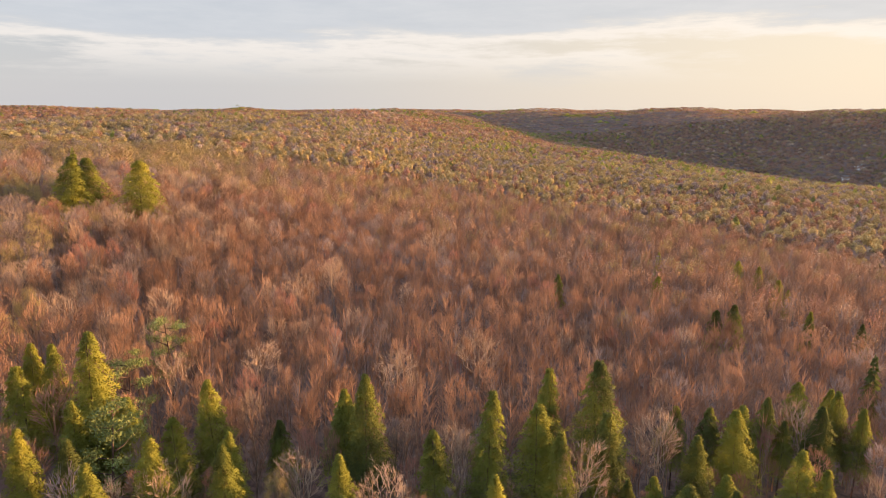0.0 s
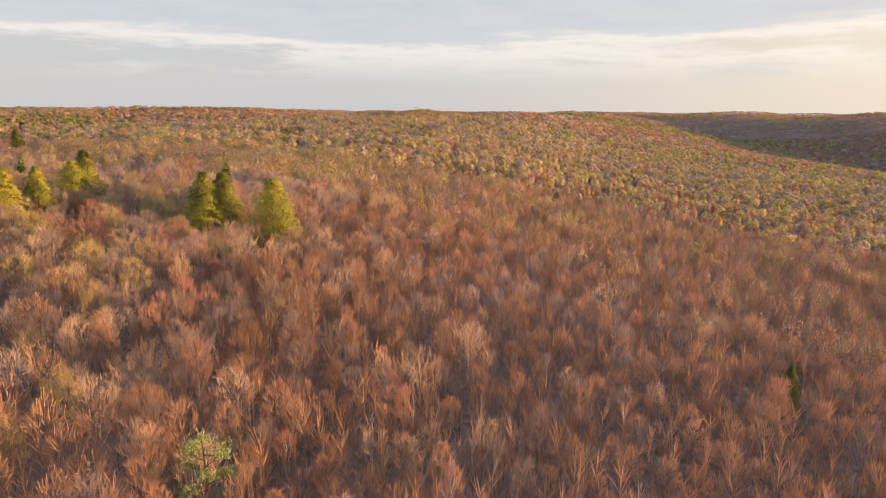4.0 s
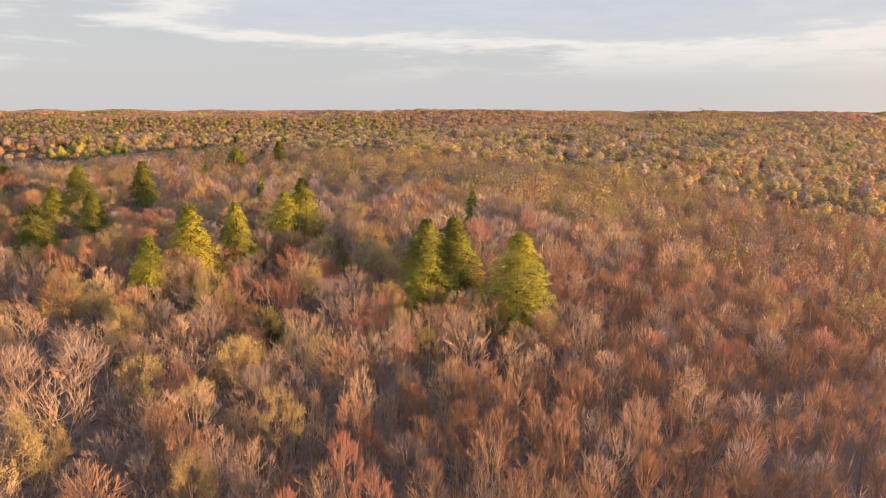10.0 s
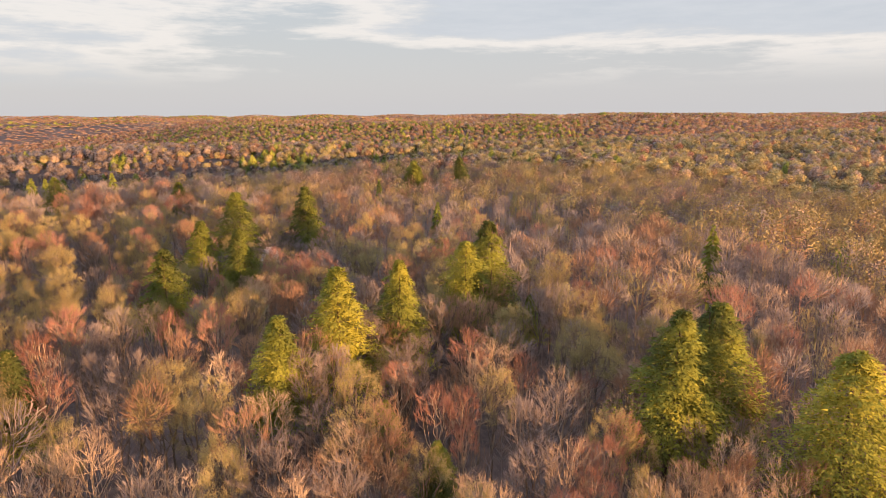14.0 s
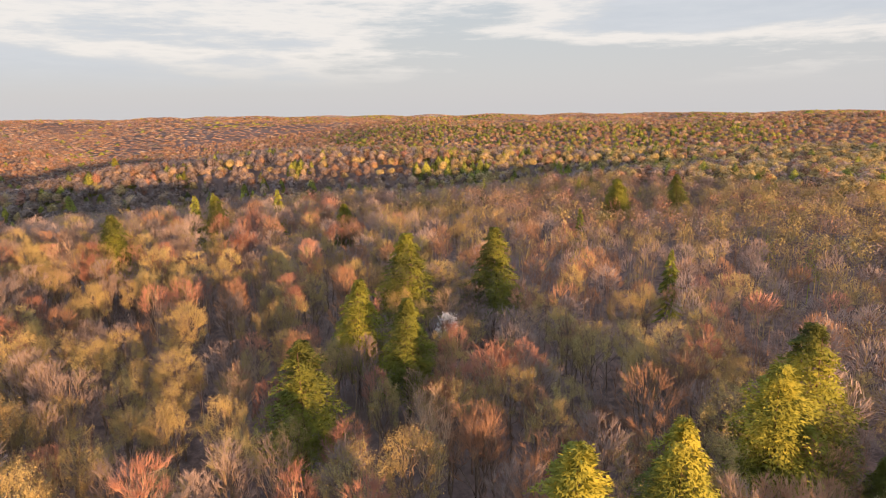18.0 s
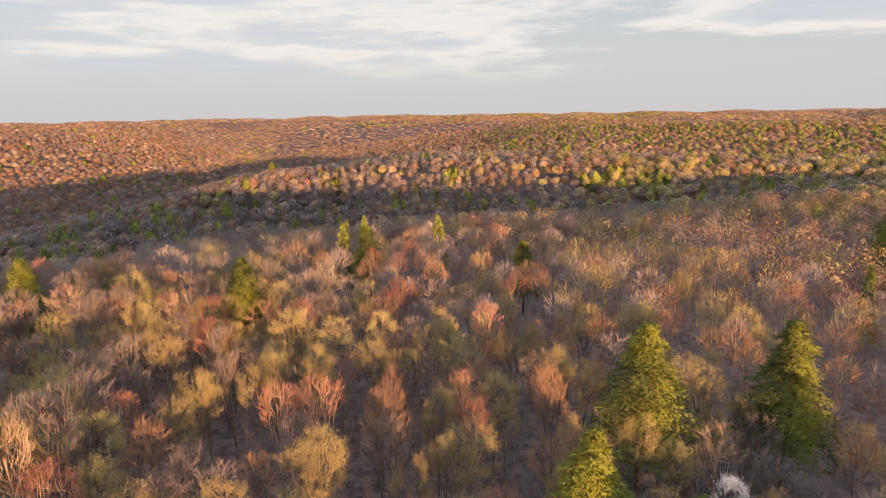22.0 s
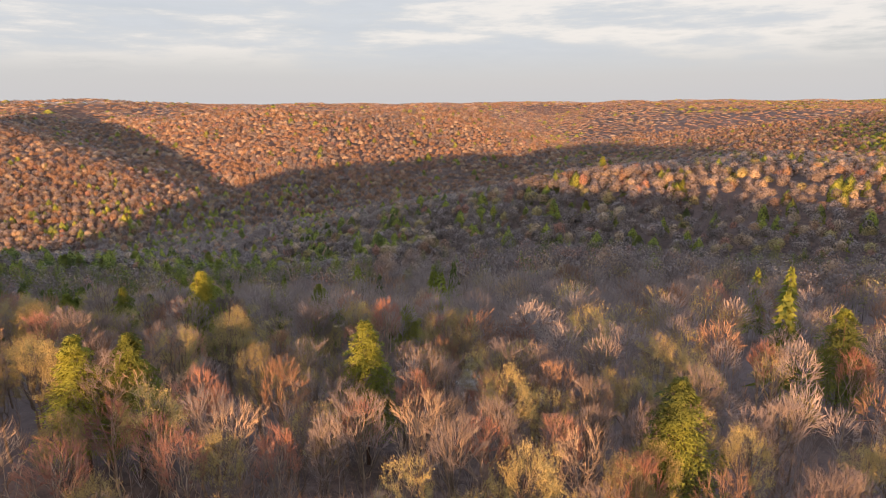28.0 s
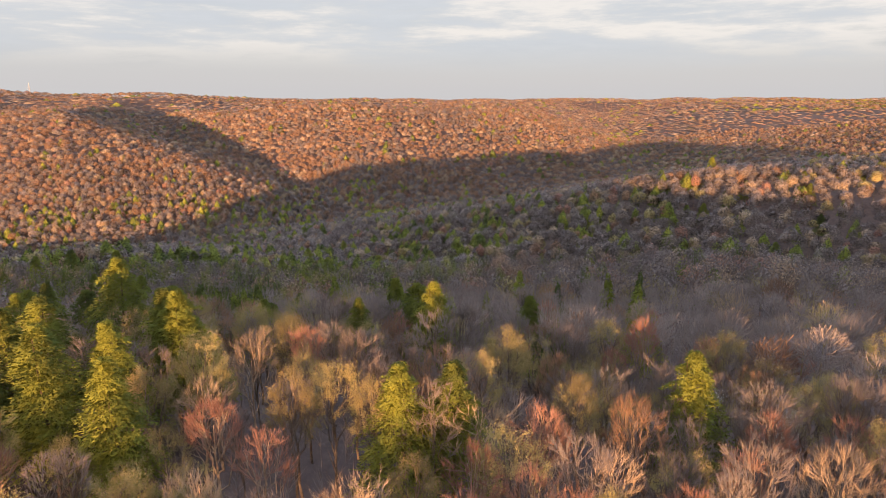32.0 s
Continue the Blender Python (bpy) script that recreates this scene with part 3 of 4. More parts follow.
def mixture(x, y):
    """Share of each kind of tree over the land."""
    east = east_slope(x, y)
    north = ease(y + 0.25 * x, 150, 330) * (1 - ease(y, 1500, 2500))
    west = ease(-x, 250, 330) * (1 - ease(y, 150, 320))
    high = (1 - east) * (1 - west)
    a, b, c = patches(x, y, 38, 1), patches(x, y, 60, 2), patches(x, y, 24, 3)
    dell = np.minimum(off_line(x, y, [p[:2] for p in GORGE]), off_line(x, y, [p[:2] for p in NEAR_RAVINE]))
    far = ease(np.hypot(x + 150, y - 100), 450, 900)
    bud = high * (0.22 + 0.34 * ease(a, 0.35, 0.75)) + 0.02 * east + west * 0.13 * ease(b, 0.3, 0.8) + north * 0.42
    bud = bud * (1 - 0.7 * far) * (1 - 0.85 * ease(-x, 480, 640) * (1 - ease(y, -50, 150))) * (1 - 0.5 * ease(-x, 190, 240) * (1 - ease(y, 110, 160)))
    red = 0.03 * east + high * 0.09 * ease(c, 0.3, 0.8) + west * 0.02 + 0.02
    # most on the shaded west and southwest: shade greyness put into twig colour
    grey = 0.62 * west + 0.16 * high + 0.3 * ease(-x, 190, 240) * (1 - ease(y, 110, 160)) * high + 0.10 + 0.1 * ease(b, 0.4, 0.8)
    # fewer on the far hills, where the slopes are sunlit
    grey = grey * (1 - 0.55 * far)
    pale = 0.05 + 0.16 * ease(x, -150, -110) * (1 - ease(x, -70, -30)) + 0.05 * west
    dell = np.minimum(dell, off_line(x, y, [p[:2] for p in NORTH_VALE]))
    dark = 0.008 * (1 - 0.8 * east) + 0.17 * ease(-dell, -170, -40) * ease(a, 0.30, 0.65) * (1 - 0.9 * ease(-x, 750, 900))
    dark = dark + 0.55 * ease(-np.hypot((x + 330) / 1.5, (y + 85)), -120, -60) * ease(-x, 250, 290) + 0.16 * ease(-np.abs(y - 56 - 0.35 * np.maximum(x, 0)), -22, -12) * ease(-np.abs(x - 5), -75, -55) + 0.05 * west * ease(b, 0.5, 0.8)
    dark = dark + 0.20 * ease(patches(x, y, 260, 8), 0.62, 0.8) * far * ease(y, -100, 200)
    table = np.stack([np.zeros_like(x), pale, red, bud, dark, grey], -1)
    table[..., 0] = np.maximum(1 - table.sum(-1), 0.05)
    return np.cumsum(table / table.sum(-1, keepdims=True), -1)


def stature(x, y):
    """Usual height of the trees, in metres, with a mostly unseen stand raised to shade the wood west of it."""
    # the 4.5 m term is the added stand, there to block low sun
    tall = 3.2 * ease(x, -172, -138) * (1 - ease(x, -55, -20)) + 2.6 * ease(-x, 205, 235) * (1 - ease(y, 90, 130)) + 4.5 * ease(x, -212, -196) * (1 - ease(x, -165, -145)) * (1 - ease(y, 95, 118))
    return 12.7 + tall - 1.0 * east_slope(x, y) + 2.5 * (patches(x, y, 45, 5) - 0.5)


def seen_side(x, y, first=-80):
    """True in the wide half of the country that opens before the slope, false behind it."""
    yaw = np.degrees(np.arctan2(-(x + 60), y - 60))
    return (yaw > first) & (yaw < 158)


def sites(spacing, inner, outer, seed, sparse=0.05):
    rng = np.random.RandomState(seed)
    cx, cy = -120, 110
    reach = outer + 160
    k = np.arange(-reach, reach, spacing)
    gx, gy = np.meshgrid(k, k)
    x = (gx + cx + rng.uniform(-0.46, 0.46, gx.shape) * spacing).ravel()
    y = (gy + cy + rng.uniform(-0.46, 0.46, gx.shape) * spacing).ravel()
    d = off_line(x, y)
    keep = (d >= inner) & (d < outer) & (seen_side(x, y, -80 if inner < 450 else -44) | (d < 112) | (rng.random(len(x)) < sparse))
    keep &= rng.random(len(x)) > 0.22 * (1 - east_slope(x, y)) * (inner == 0)
    x, y, d = x[keep], y[keep], d[keep]
    pick = (rng.random((len(x), 1)) > mixture(x, y)).sum(-1).clip(0, 5)
    return x, y, d, pick, rng


def brush(kind, count, seed, fine=1.0):
    """A whole tree as a few dozen pointed pieces, 16 m high, for woods that are seen from afar."""
    rng = np.random.RandomState(seed)
    h = 16.0
    if kind == "hemlock":
        f = 0.12 + 0.88 * rng.random((count, 1)) ** 0.8
        az = rng.random((count, 1)) * 6.283
        r = 3.9 * (1 - (f - 0.12) / 0.9) ** 0.7 * (0.55 + 0.55 * rng.random((count, 1)))
        a = np.concatenate([np.cos(az) * r * 0.35, np.sin(az) * r * 0.35, f * h * 1.0], 1)
        b = np.concatenate([np.cos(az) * r, np.sin(az) * r, f * h * 1.0 - r * 0.32], 1)
        return slivers(a, b, (0.55 + 0.4 * rng.random(count)) * min(0.8 + fine * 1.5, 4.0), rng)
    wide, deep, floor = {"bare": (3.2, 0.23, -0.2), "grey": (3.3, 0.23, -0.2), "pale": (3.7, 0.25, -0.15), "red": (3.3, 0.24, -0.1), "bud": (3.4, 0.23, -0.3)}[kind]
    d = unit(rng.normal(size=(count, 3)) * (1, 1, 0.8) + (0, 0, 0.45))
    d[:, 2] = np.maximum(d[:, 2], floor + 0.2 * rng.random(count))
    centre = np.array((0, 0, h * (1 - deep)))
    ball = np.array((wide, wide, h * deep))
    lobes, swell = unit(rng.normal(size=(6, 3)) + (0, 0, 0.4)), rng.normal(size=6) * 0.16
    lobe = 1 + (np.exp(-4 * ((d[:, None] - lobes) ** 2).sum(-1)) * swell * 1.6).sum(-1)[:, None]
    reach = 0.80 + 0.2 * rng.random((count, 1))
    tip = centre + unit(d + (0, 0, 0.12)) * ball * lobe * reach
    root = centre + unit(d + rng.normal(size=d.shape) * 0.16 - (0, 0, 0.12)) * ball * lobe * reach * (0.50 + 0.25 * rng.random((count, 1)))
    breadth = fine * {"bare": 1.0, "grey": 1.0, "pale": 0.8, "red": 1.0, "bud": 1.0}[kind] * (0.6 + 0.8 * rng.random(count))
    fan = rng.random(count) < 0.2      # twigs that spread towards the crown's edge
    strokes = np.where(fan[:, None, None], slivers(tip, root, breadth, rng), slivers(root, tip, breadth, rng))
    out = [strokes]
    if kind == "bud" and fine < 0.6:
        keep = int(count * 0.65)
        out = [strokes[keep:], flakes(tip[:keep] * 0.9 + root[:keep] * 0.1, (0.12 + 1.05 * fine) * (0.6 + 0.7 * rng.random(keep)), rng)]
    if fine < 0.4:
        few = 7
        fork = centre - (0, 0, h * deep * 0.9)
        out.append(slivers(fork + np.zeros((few, 3)), fork + (tip[:few] - fork) * 0.9, np.full(few, 0.11), rng))
        base = np.array([(0.0, 0.0, -0.5)])
        out.append(slivers(base, base + (0, 0, h * 0.8), np.full(1, 0.26), rng))
    return np.concatenate(out)


def far_tree(kind, strokes, clumps, size, sides, seed):
    """A whole tree, 16 m high, for woods seen from afar: a lumpy crown of closed facets, tufts of twigs that lie on it and loose twigs.
    Gives the triangles and, for each corner, the way that the crown faces there."""
    rng = np.random.RandomState(seed)
    h = 16.0
    conifer = kind == "hemlock"
    wide, deep = {"bare": (3.2, 0.27), "grey": (3.3, 0.26), "pale": (3.5, 0.27), "red": (3.1, 0.28), "bud": (3.4, 0.25), "hemlock": (3.3, 0.44)}[kind]
    if sides and not conifer:                                # closed canopy: crowns that lean on one another
        wide, deep = wide * 0.95, deep * 0.9
    lobes, swell = unit(rng.normal(size=(7, 3)) + (0, 0, 0.4)), rng.normal(size=7) * (0.1 if conifer else 0.2)
    ball = np.array((wide, wide, h * deep))

    def on_crown(d, reach):
        lobe = 1 + (np.exp(-5 * ((d[..., None, :] - lobes) ** 2).sum(-1)) * swell).sum(-1)[..., None]
        p = d * ball * lobe * reach
        if conifer:                                          # drawn out to a cone
            p[..., :2] *= (1.0 - 0.42 * np.clip(d[..., 2:], -1, 1) - 0.25 * np.clip(d[..., 2:], 0, 1) ** 2)
        return p + np.array((0, 0, h * (1 - deep)))

    tris, ways = [], []
    if sides:
        rings = [(0.9, 0), (0.52, sides), (-0.05, sides), (-0.5, sides)] if sides > 5 else ([(0.92, 0), (0.45, sides), (-0.25, sides)] if sides > 4 else [(0.8, 0), (-0.1, sides)])
        nets = []
        for level, (z, count) in enumerate(rings):
            az = np.arange(max(sides, 1)) * 6.283 / sides + level * 0.5 + rng.normal(size=sides) * 0.12
            zz = np.full(sides, z) + (rng.normal(size=sides) * 0.07 if count else 0)
            flat = np.sqrt(np.clip(1 - zz * zz, 0, 1)) * (1 if count else 0)
            d = np.stack([np.cos(az) * flat, np.sin(az) * flat, zz if count else np.ones(sides)], -1)
            nets.append((on_crown(d, (0.88 if clumps else 1.0) + 0.08 * rng.normal(size=(sides, 1)) * (count > 0)), d))
        for (p, d), (q, e) in zip(nets, nets[1:]):
            for k in range(sides):
                j = (k + 1) % sides
                tris.append((p[k], q[k], q[j])), ways.append((d[k], e[k], e[j]))
                if p is not nets[0][0]:
                    tris.append((p[k], q[j], p[j])), ways.append((d[k], e[j], d[j]))
    tris, ways = np.array(tris).reshape(-1, 3, 3), np.array(ways).reshape(-1, 3, 3)
    if clumps:
        k = np.arange(clumps)
        az = k * 2.39996 + rng.normal(size=clumps) * 0.35
        z = np.clip(1 - (1.6 if conifer else 1.25) * (k + 0.5) / clumps + 0.06 * rng.normal(size=clumps), -0.6, 1.0)
        d = np.stack([np.cos(az) * np.sqrt(1 - z * z), np.sin(az) * np.sqrt(1 - z * z), z], -1)
        p = on_crown(d, 0.84 + 0.2 * rng.random((clumps, 1)))
        long = size * (0.6 + 0.8 * rng.random((clumps, 1)))
        lay = unit(d + rng.normal(size=d.shape) * 0.3)
        u = unit(np.cross(lay, rng.normal(size=d.shape)))
        w = np.cross(lay, u)
        tufts = np.stack([p - u * long * 0.5 - w * long * 0.42, p + u * long * 0.1 + w * long * 0.52, p + u * long * 0.6 - w * long * 0.3], 1)
        tris, ways = np.concatenate([tris, tufts]), np.concatenate([ways, np.repeat(d[:, None], 3, 1)])
    if strokes:
        d = unit(rng.normal(size=(strokes, 3)) * (1, 1, 0.8) + (0, 0, 0.5))
        d[:, 2] = np.maximum(d[:, 2], -0.1)
        tip, root = on_crown(d, 0.95 + 0.17 * rng.random((strokes, 1))), on_crown(unit(d + rng.normal(size=d.shape) * 0.14 - (0, 0, 0.2)), 0.45)
        twigs = slivers(root, tip, size * 0.25 * (0.6 + 0.8 * rng.random(strokes)), rng)
        foot = np.array([(0.0, 0.0, -0.5)])
        twigs = np.concatenate([twigs, slivers(foot, foot + (0, 0, h * 0.8), np.full(1, 0.3), rng)])
        face = unit(np.concatenate([d, [(0.7, 0.2, 0.3)]]) + rng.normal(size=(strokes + 1, 3)) * 0.3)
        tris, ways = np.concatenate([tris, twigs]), np.concatenate([ways, np.repeat(face[:, None], 3, 1)])
    ways = unit(ways / (ball / wide) + rng.normal(size=ways.shape) * 0.24 + (0, 0, 0.15))
    facing = np.cross(tris[:, 1] - tris[:, 0], tris[:, 2] - tris[:, 0])
    turned = ((facing * ways.mean(1)).sum(-1) < 0)[:, None, None]
    return np.where(turned, tris[:, ::-1], tris), np.where(turned, ways[:, ::-1], ways)


def sapling(count, seed):
    """A slim young tree: a stem with a brush of steep twigs, 16 m high before scaling."""
    rng = np.random.RandomState(seed)
    h = 16.0
    z = h * (0.36 + 0.50 * rng.random((count, 1)))
    az = rng.random((count, 1)) * 6.283
    r = 0.25 * rng.random((count, 1))
    a = np.concatenate([np.cos(az) * r, np.sin(az) * r, z], 1)
    reach = (0.7 + 1.3 * rng.random((count, 1))) * (1.25 - z / h)
    rise = 1.6 + 2.6 * rng.random((count, 1))
    b = a + np.concatenate([np.cos(az) * reach * 2.0, np.sin(az) * reach * 2.0, np.minimum(rise, h - z)], 1)
    stem = np.array([(0.0, 0.0, -0.4)])
    return np.concatenate([slivers(a, b, 0.11 * (0.7 + 0.6 * rng.random(count)), rng), slivers(stem, stem + (0, 0, h), np.full(1, 0.22), rng)])


def spread_out(protos, x, y, scale, rng, slim):
    """Every tree of a wood, copied out into one array of triangles and, where the shapes have them, one of normals."""
    z = ground_height(x, y)
    which = rng.randint(0, len(protos), len(x))
    turn = rng.random(len(x)) * 6.283
    made, ways = [], []
    for k, shape in enumerate(protos):
        shape, face = shape if isinstance(shape, tuple) else (shape, None)
        m = which == k
        c, s, f = np.cos(turn[m]), np.sin(turn[m]), scale[m]
        wide = f * rng.uniform(0.85, 1.22, m.sum()) * slim[m]
        flat = shape.reshape(-1, 3)
        p = np.empty((m.sum(), *flat.shape), np.float32)
        p[..., 0] = (c[:, None] * flat[:, 0] - s[:, None] * flat[:, 1]) * wide[:, None] + x[m][:, None]
        p[..., 1] = (s[:, None] * flat[:, 0] + c[:, None] * flat[:, 1]) * wide[:, None] + y[m][:, None]
        p[..., 2] = flat[:, 2] * f[:, None] + z[m][:, None]
        made.append(p.reshape(-1, 3, 3))
        if face is not None:
            face = face.reshape(-1, 3)
            q = np.empty((m.sum(), *face.shape), np.float32)
            q[..., 0] = c[:, None] * face[:, 0] - s[:, None] * face[:, 1]
            q[..., 1] = s[:, None] * face[:, 0] + c[:, None] * face[:, 1]
            q[..., 2] = face[:, 2]
            ways.append(q.reshape(-1, 3))
    return np.concatenate(made), np.concatenate(ways) if ways else None


WOOD_LOOK = {
    "bare": (TWIGS, "bare_woods", "leafless brown broadleaf woods in early spring"),
    "pale": (PALE_TWIGS, "pale_woods", "leafless pale-barked trees scattered through the woods"),
    "red": (RED_BUDS, "red_maple_woods", "red-budded maples scattered through the woods"),
    "grey": (GREY_TWIGS, "grey_woods", "leafless grey-brown broadleaf woods"),
    "bud": (BUDS, "budding_woods", "yellow-green budding trees scattered through the woods"),
    "hemlock": (NEEDLES, "hemlock_woods", "dark green hemlocks scattered through the woods"),
    "pole": (TWIGS, "young_trees", "dense thin orange-brown young trees under the canopy"),
    "dull_pole": (GREY_TWIGS, "undergrowth", "dense thin grey-brown young trees under the canopy"),
}


def wood(kind, where, made):
    tris, ways = made
    if len(tris) == 0:
        return
    material, name, label = WOOD_LOOK[kind]
    if "slopes around" not in where and ways is not None:
        material = OPEN_WOODS[material.name]
    tagged(new(name, mesh_of(name, tris, 3, material, normals=ways)), label + " " + where, "woods", kind="stuff")


# single trees in the stretch seen closest
TREE_LOOK = {
    "bare": ("bare_tree", "leafless broadleaf tree with fine orange-brown twigs", "tree", "bare trees"),
    "pale": ("pale_tree", "leafless broadleaf tree with pale sunlit branches", "tree", "pale trees"),
    "red": ("red_maple", "maple with red spring buds and grey limbs", "tree", "red maples"),
    "bud": ("budding_tree", "broadleaf tree with yellow-green opening buds", "tree", "budding trees"),
    "grey": ("grey_tree", "leafless broadleaf tree with fine grey-brown twigs", "tree", "grey trees"),
    "hemlock": ("hemlock", "conical green hemlock with drooping tiered boughs", "conifer", "hemlocks"),
    "blossom": ("blossoming_tree", "small tree covered in white blossom", "tree", "blossoming trees"),
    "pine": ("pine_tree", "open-crowned pine with flat pads of needles", "conifer", "pines"),
}


def patterns(kind, split):
    """The shapes that a kind of tree comes in: lists of (part, mesh), and their height."""
    made = []
    for k in range({"hemlock": 6, "blossom": 2, "pine": 2}.get(kind, 7)):
        if kind == "hemlock":
            h = 18.0
            trunk, crown, ways = hemlock(500 + k, h, 9.0 + 0.5 * k, 34, 118)
            pieces = [("trunk", trunk, DARK_BARK), ("crown", crown, NEEDLES, None, 0, ways)]
        elif kind == "pine":
            h = 17.0
            trunk, limbs, crown = pine(700 + k, h, 7.0)
            pieces = [("trunk", trunk, DARK_BARK)] + [("limb", limb, DARK_BARK) for limb in limbs] + [("crown", crown, PINE_NEEDLES)]
        else:
            h = 16.0
            make = {"grey": dict(width=6.2 + 0.4 * k, fork=0.36, limbs=7, twig=2450, twig_width=0.034, depth=0.36, low=-0.1),
                    "bare": dict(width=5.8 + 0.35 * k, fork=0.36, limbs=7, twig=2450, twig_width=0.034, depth=0.37, low=-0.1),
                    "pale": dict(width=7.0 + 0.45 * k, fork=0.34, limbs=7, twig=1400, twig_width=0.036, gnarl=0.085, depth=0.35),
                    "red": dict(width=5.4 + 0.35 * k, fork=0.36, limbs=7, twig=2100, twig_width=0.034, depth=0.35, low=0.1),
                    "bud": dict(width=6.2 + 0.4 * k, fork=0.36, limbs=7, twig=875, twig_width=0.028, buds=6, bud_size=0.135, low=-0.45, depth=0.34),
                    "blossom": dict(width=5.5, fork=0.36, limbs=6, twig=600, twig_width=0.03, buds=4, bud_size=0.17)}[kind]
            trunk, limbs, crown = broadleaf(100 + 31 * k + 7 * len(kind), h, **make)
            skin = PALE_BARK if kind in ("pale", "red") else BARK
            leaf = {"bare": TWIGS, "grey": GREY_TWIGS, "pale": PALE_TWIGS, "red": RED_BUDS, "bud": BUDS, "blossom": BLOSSOM}[kind]
            if split and kind in ("pale", "red"):
                pieces = [("trunk", trunk, skin)] + [("limb", limb, skin) for limb in limbs] + [("crown", crown, leaf)]
            else:
                pieces = [("trunk", trunk, skin), ("crown", np.concatenate([crown, *limbs]), leaf, skin, len(crown))]
        made.append((h, [(p[0], mesh_of(p[0], p[1], 3, *p[2:])) for p in pieces]))
    return made


PATTERNS = {kind: patterns(kind, True) for kind in TREE_LOOK}
PATTERNS_FILL = {kind: patterns(kind, False) if kind in ("pale", "red") else PATTERNS[kind] for kind in TREE_LOOK}
planted = []


def plant(kind, x, y, height, rng, wide=None):
    shapes = PATTERNS[kind] if wide is None else PATTERNS_FILL[kind]
    h, pieces = shapes[rng.randint(len(shapes))]
    name, label, category, group = TREE_LOOK[kind]
    ob = tagged(new(name), label, category, group)
    f = height / h
    w = f * rng.uniform(0.9, 1.14) * (1.0 if kind == "hemlock" else 0.9) * (1.0 if wide is None else wide)
    ob.matrix_basis = Matrix.LocRotScale((x, y, float(ground_height(x, y))), Euler((rng.normal() * 0.02, rng.normal() * 0.02, rng.random() * 6.283)), (w, w, f))
    for n, me in pieces:
        child(n, me, ob)
    planted.append((x, y))
    return ob


def plant_listed():
    rng = np.random.RandomState(11)
    for kind, places, low, high in (
        ("hemlock", HEMLOCKS_START, 0, 0), ("hemlock", HEMLOCKS_START_BAND, 13, 17), ("hemlock", HEMLOCKS_EAST, 10, 13), ("hemlock", HEMLOCKS_PLATEAU, 0, 0),
        ("hemlock", HEMLOCKS_PLATEAU_MORE, 16, 19), ("hemlock", HEMLOCKS_SMALL, 9, 12), ("hemlock", HEMLOCKS_GROVE, 16.5, 19), ("hemlock", HEMLOCKS_RAVINE, 11, 14),
        ("pine", PINES, 16, 17.5), ("pale", PALE_EAST, 13, 16), ("pale", PALE_PLATEAU, 13, 15), ("red", RED_EAST, 12, 14), ("red", RED_WEST, 13, 15.5),
        ("bud", BUDDING, 12, 14), ("bare", BARE_WEST, 12, 14.5), ("blossom", BLOSSOMING, 9, 12)):
        for p in places:
            height = p[2] if len(p) > 2 else rng.uniform(low, high)
            plant(kind, p[0], p[1], height, rng, 0.68 if places in (HEMLOCKS_START, HEMLOCKS_START_BAND, HEMLOCKS_EAST) else None)


plant_listed()
print("listed", len(planted))
LIMIT = {"bare": 300, "grey": 290, "pale": 160, "red": 110, "bud": 270, "hemlock": 30}


def nearest(x, y):
    """Distance to the nearest listed tree."""
    p = np.array(listed)
    out = np.zeros(len(x))
    for k in range(0, len(x), 4000):
        out[k:k + 4000] = np.hypot(x[k:k + 4000, None] - p[None, :, 0], y[k:k + 4000, None] - p[None, :, 1]).min(1)
    return out


listed = list(planted) + [(631, 968), (584, 924)]


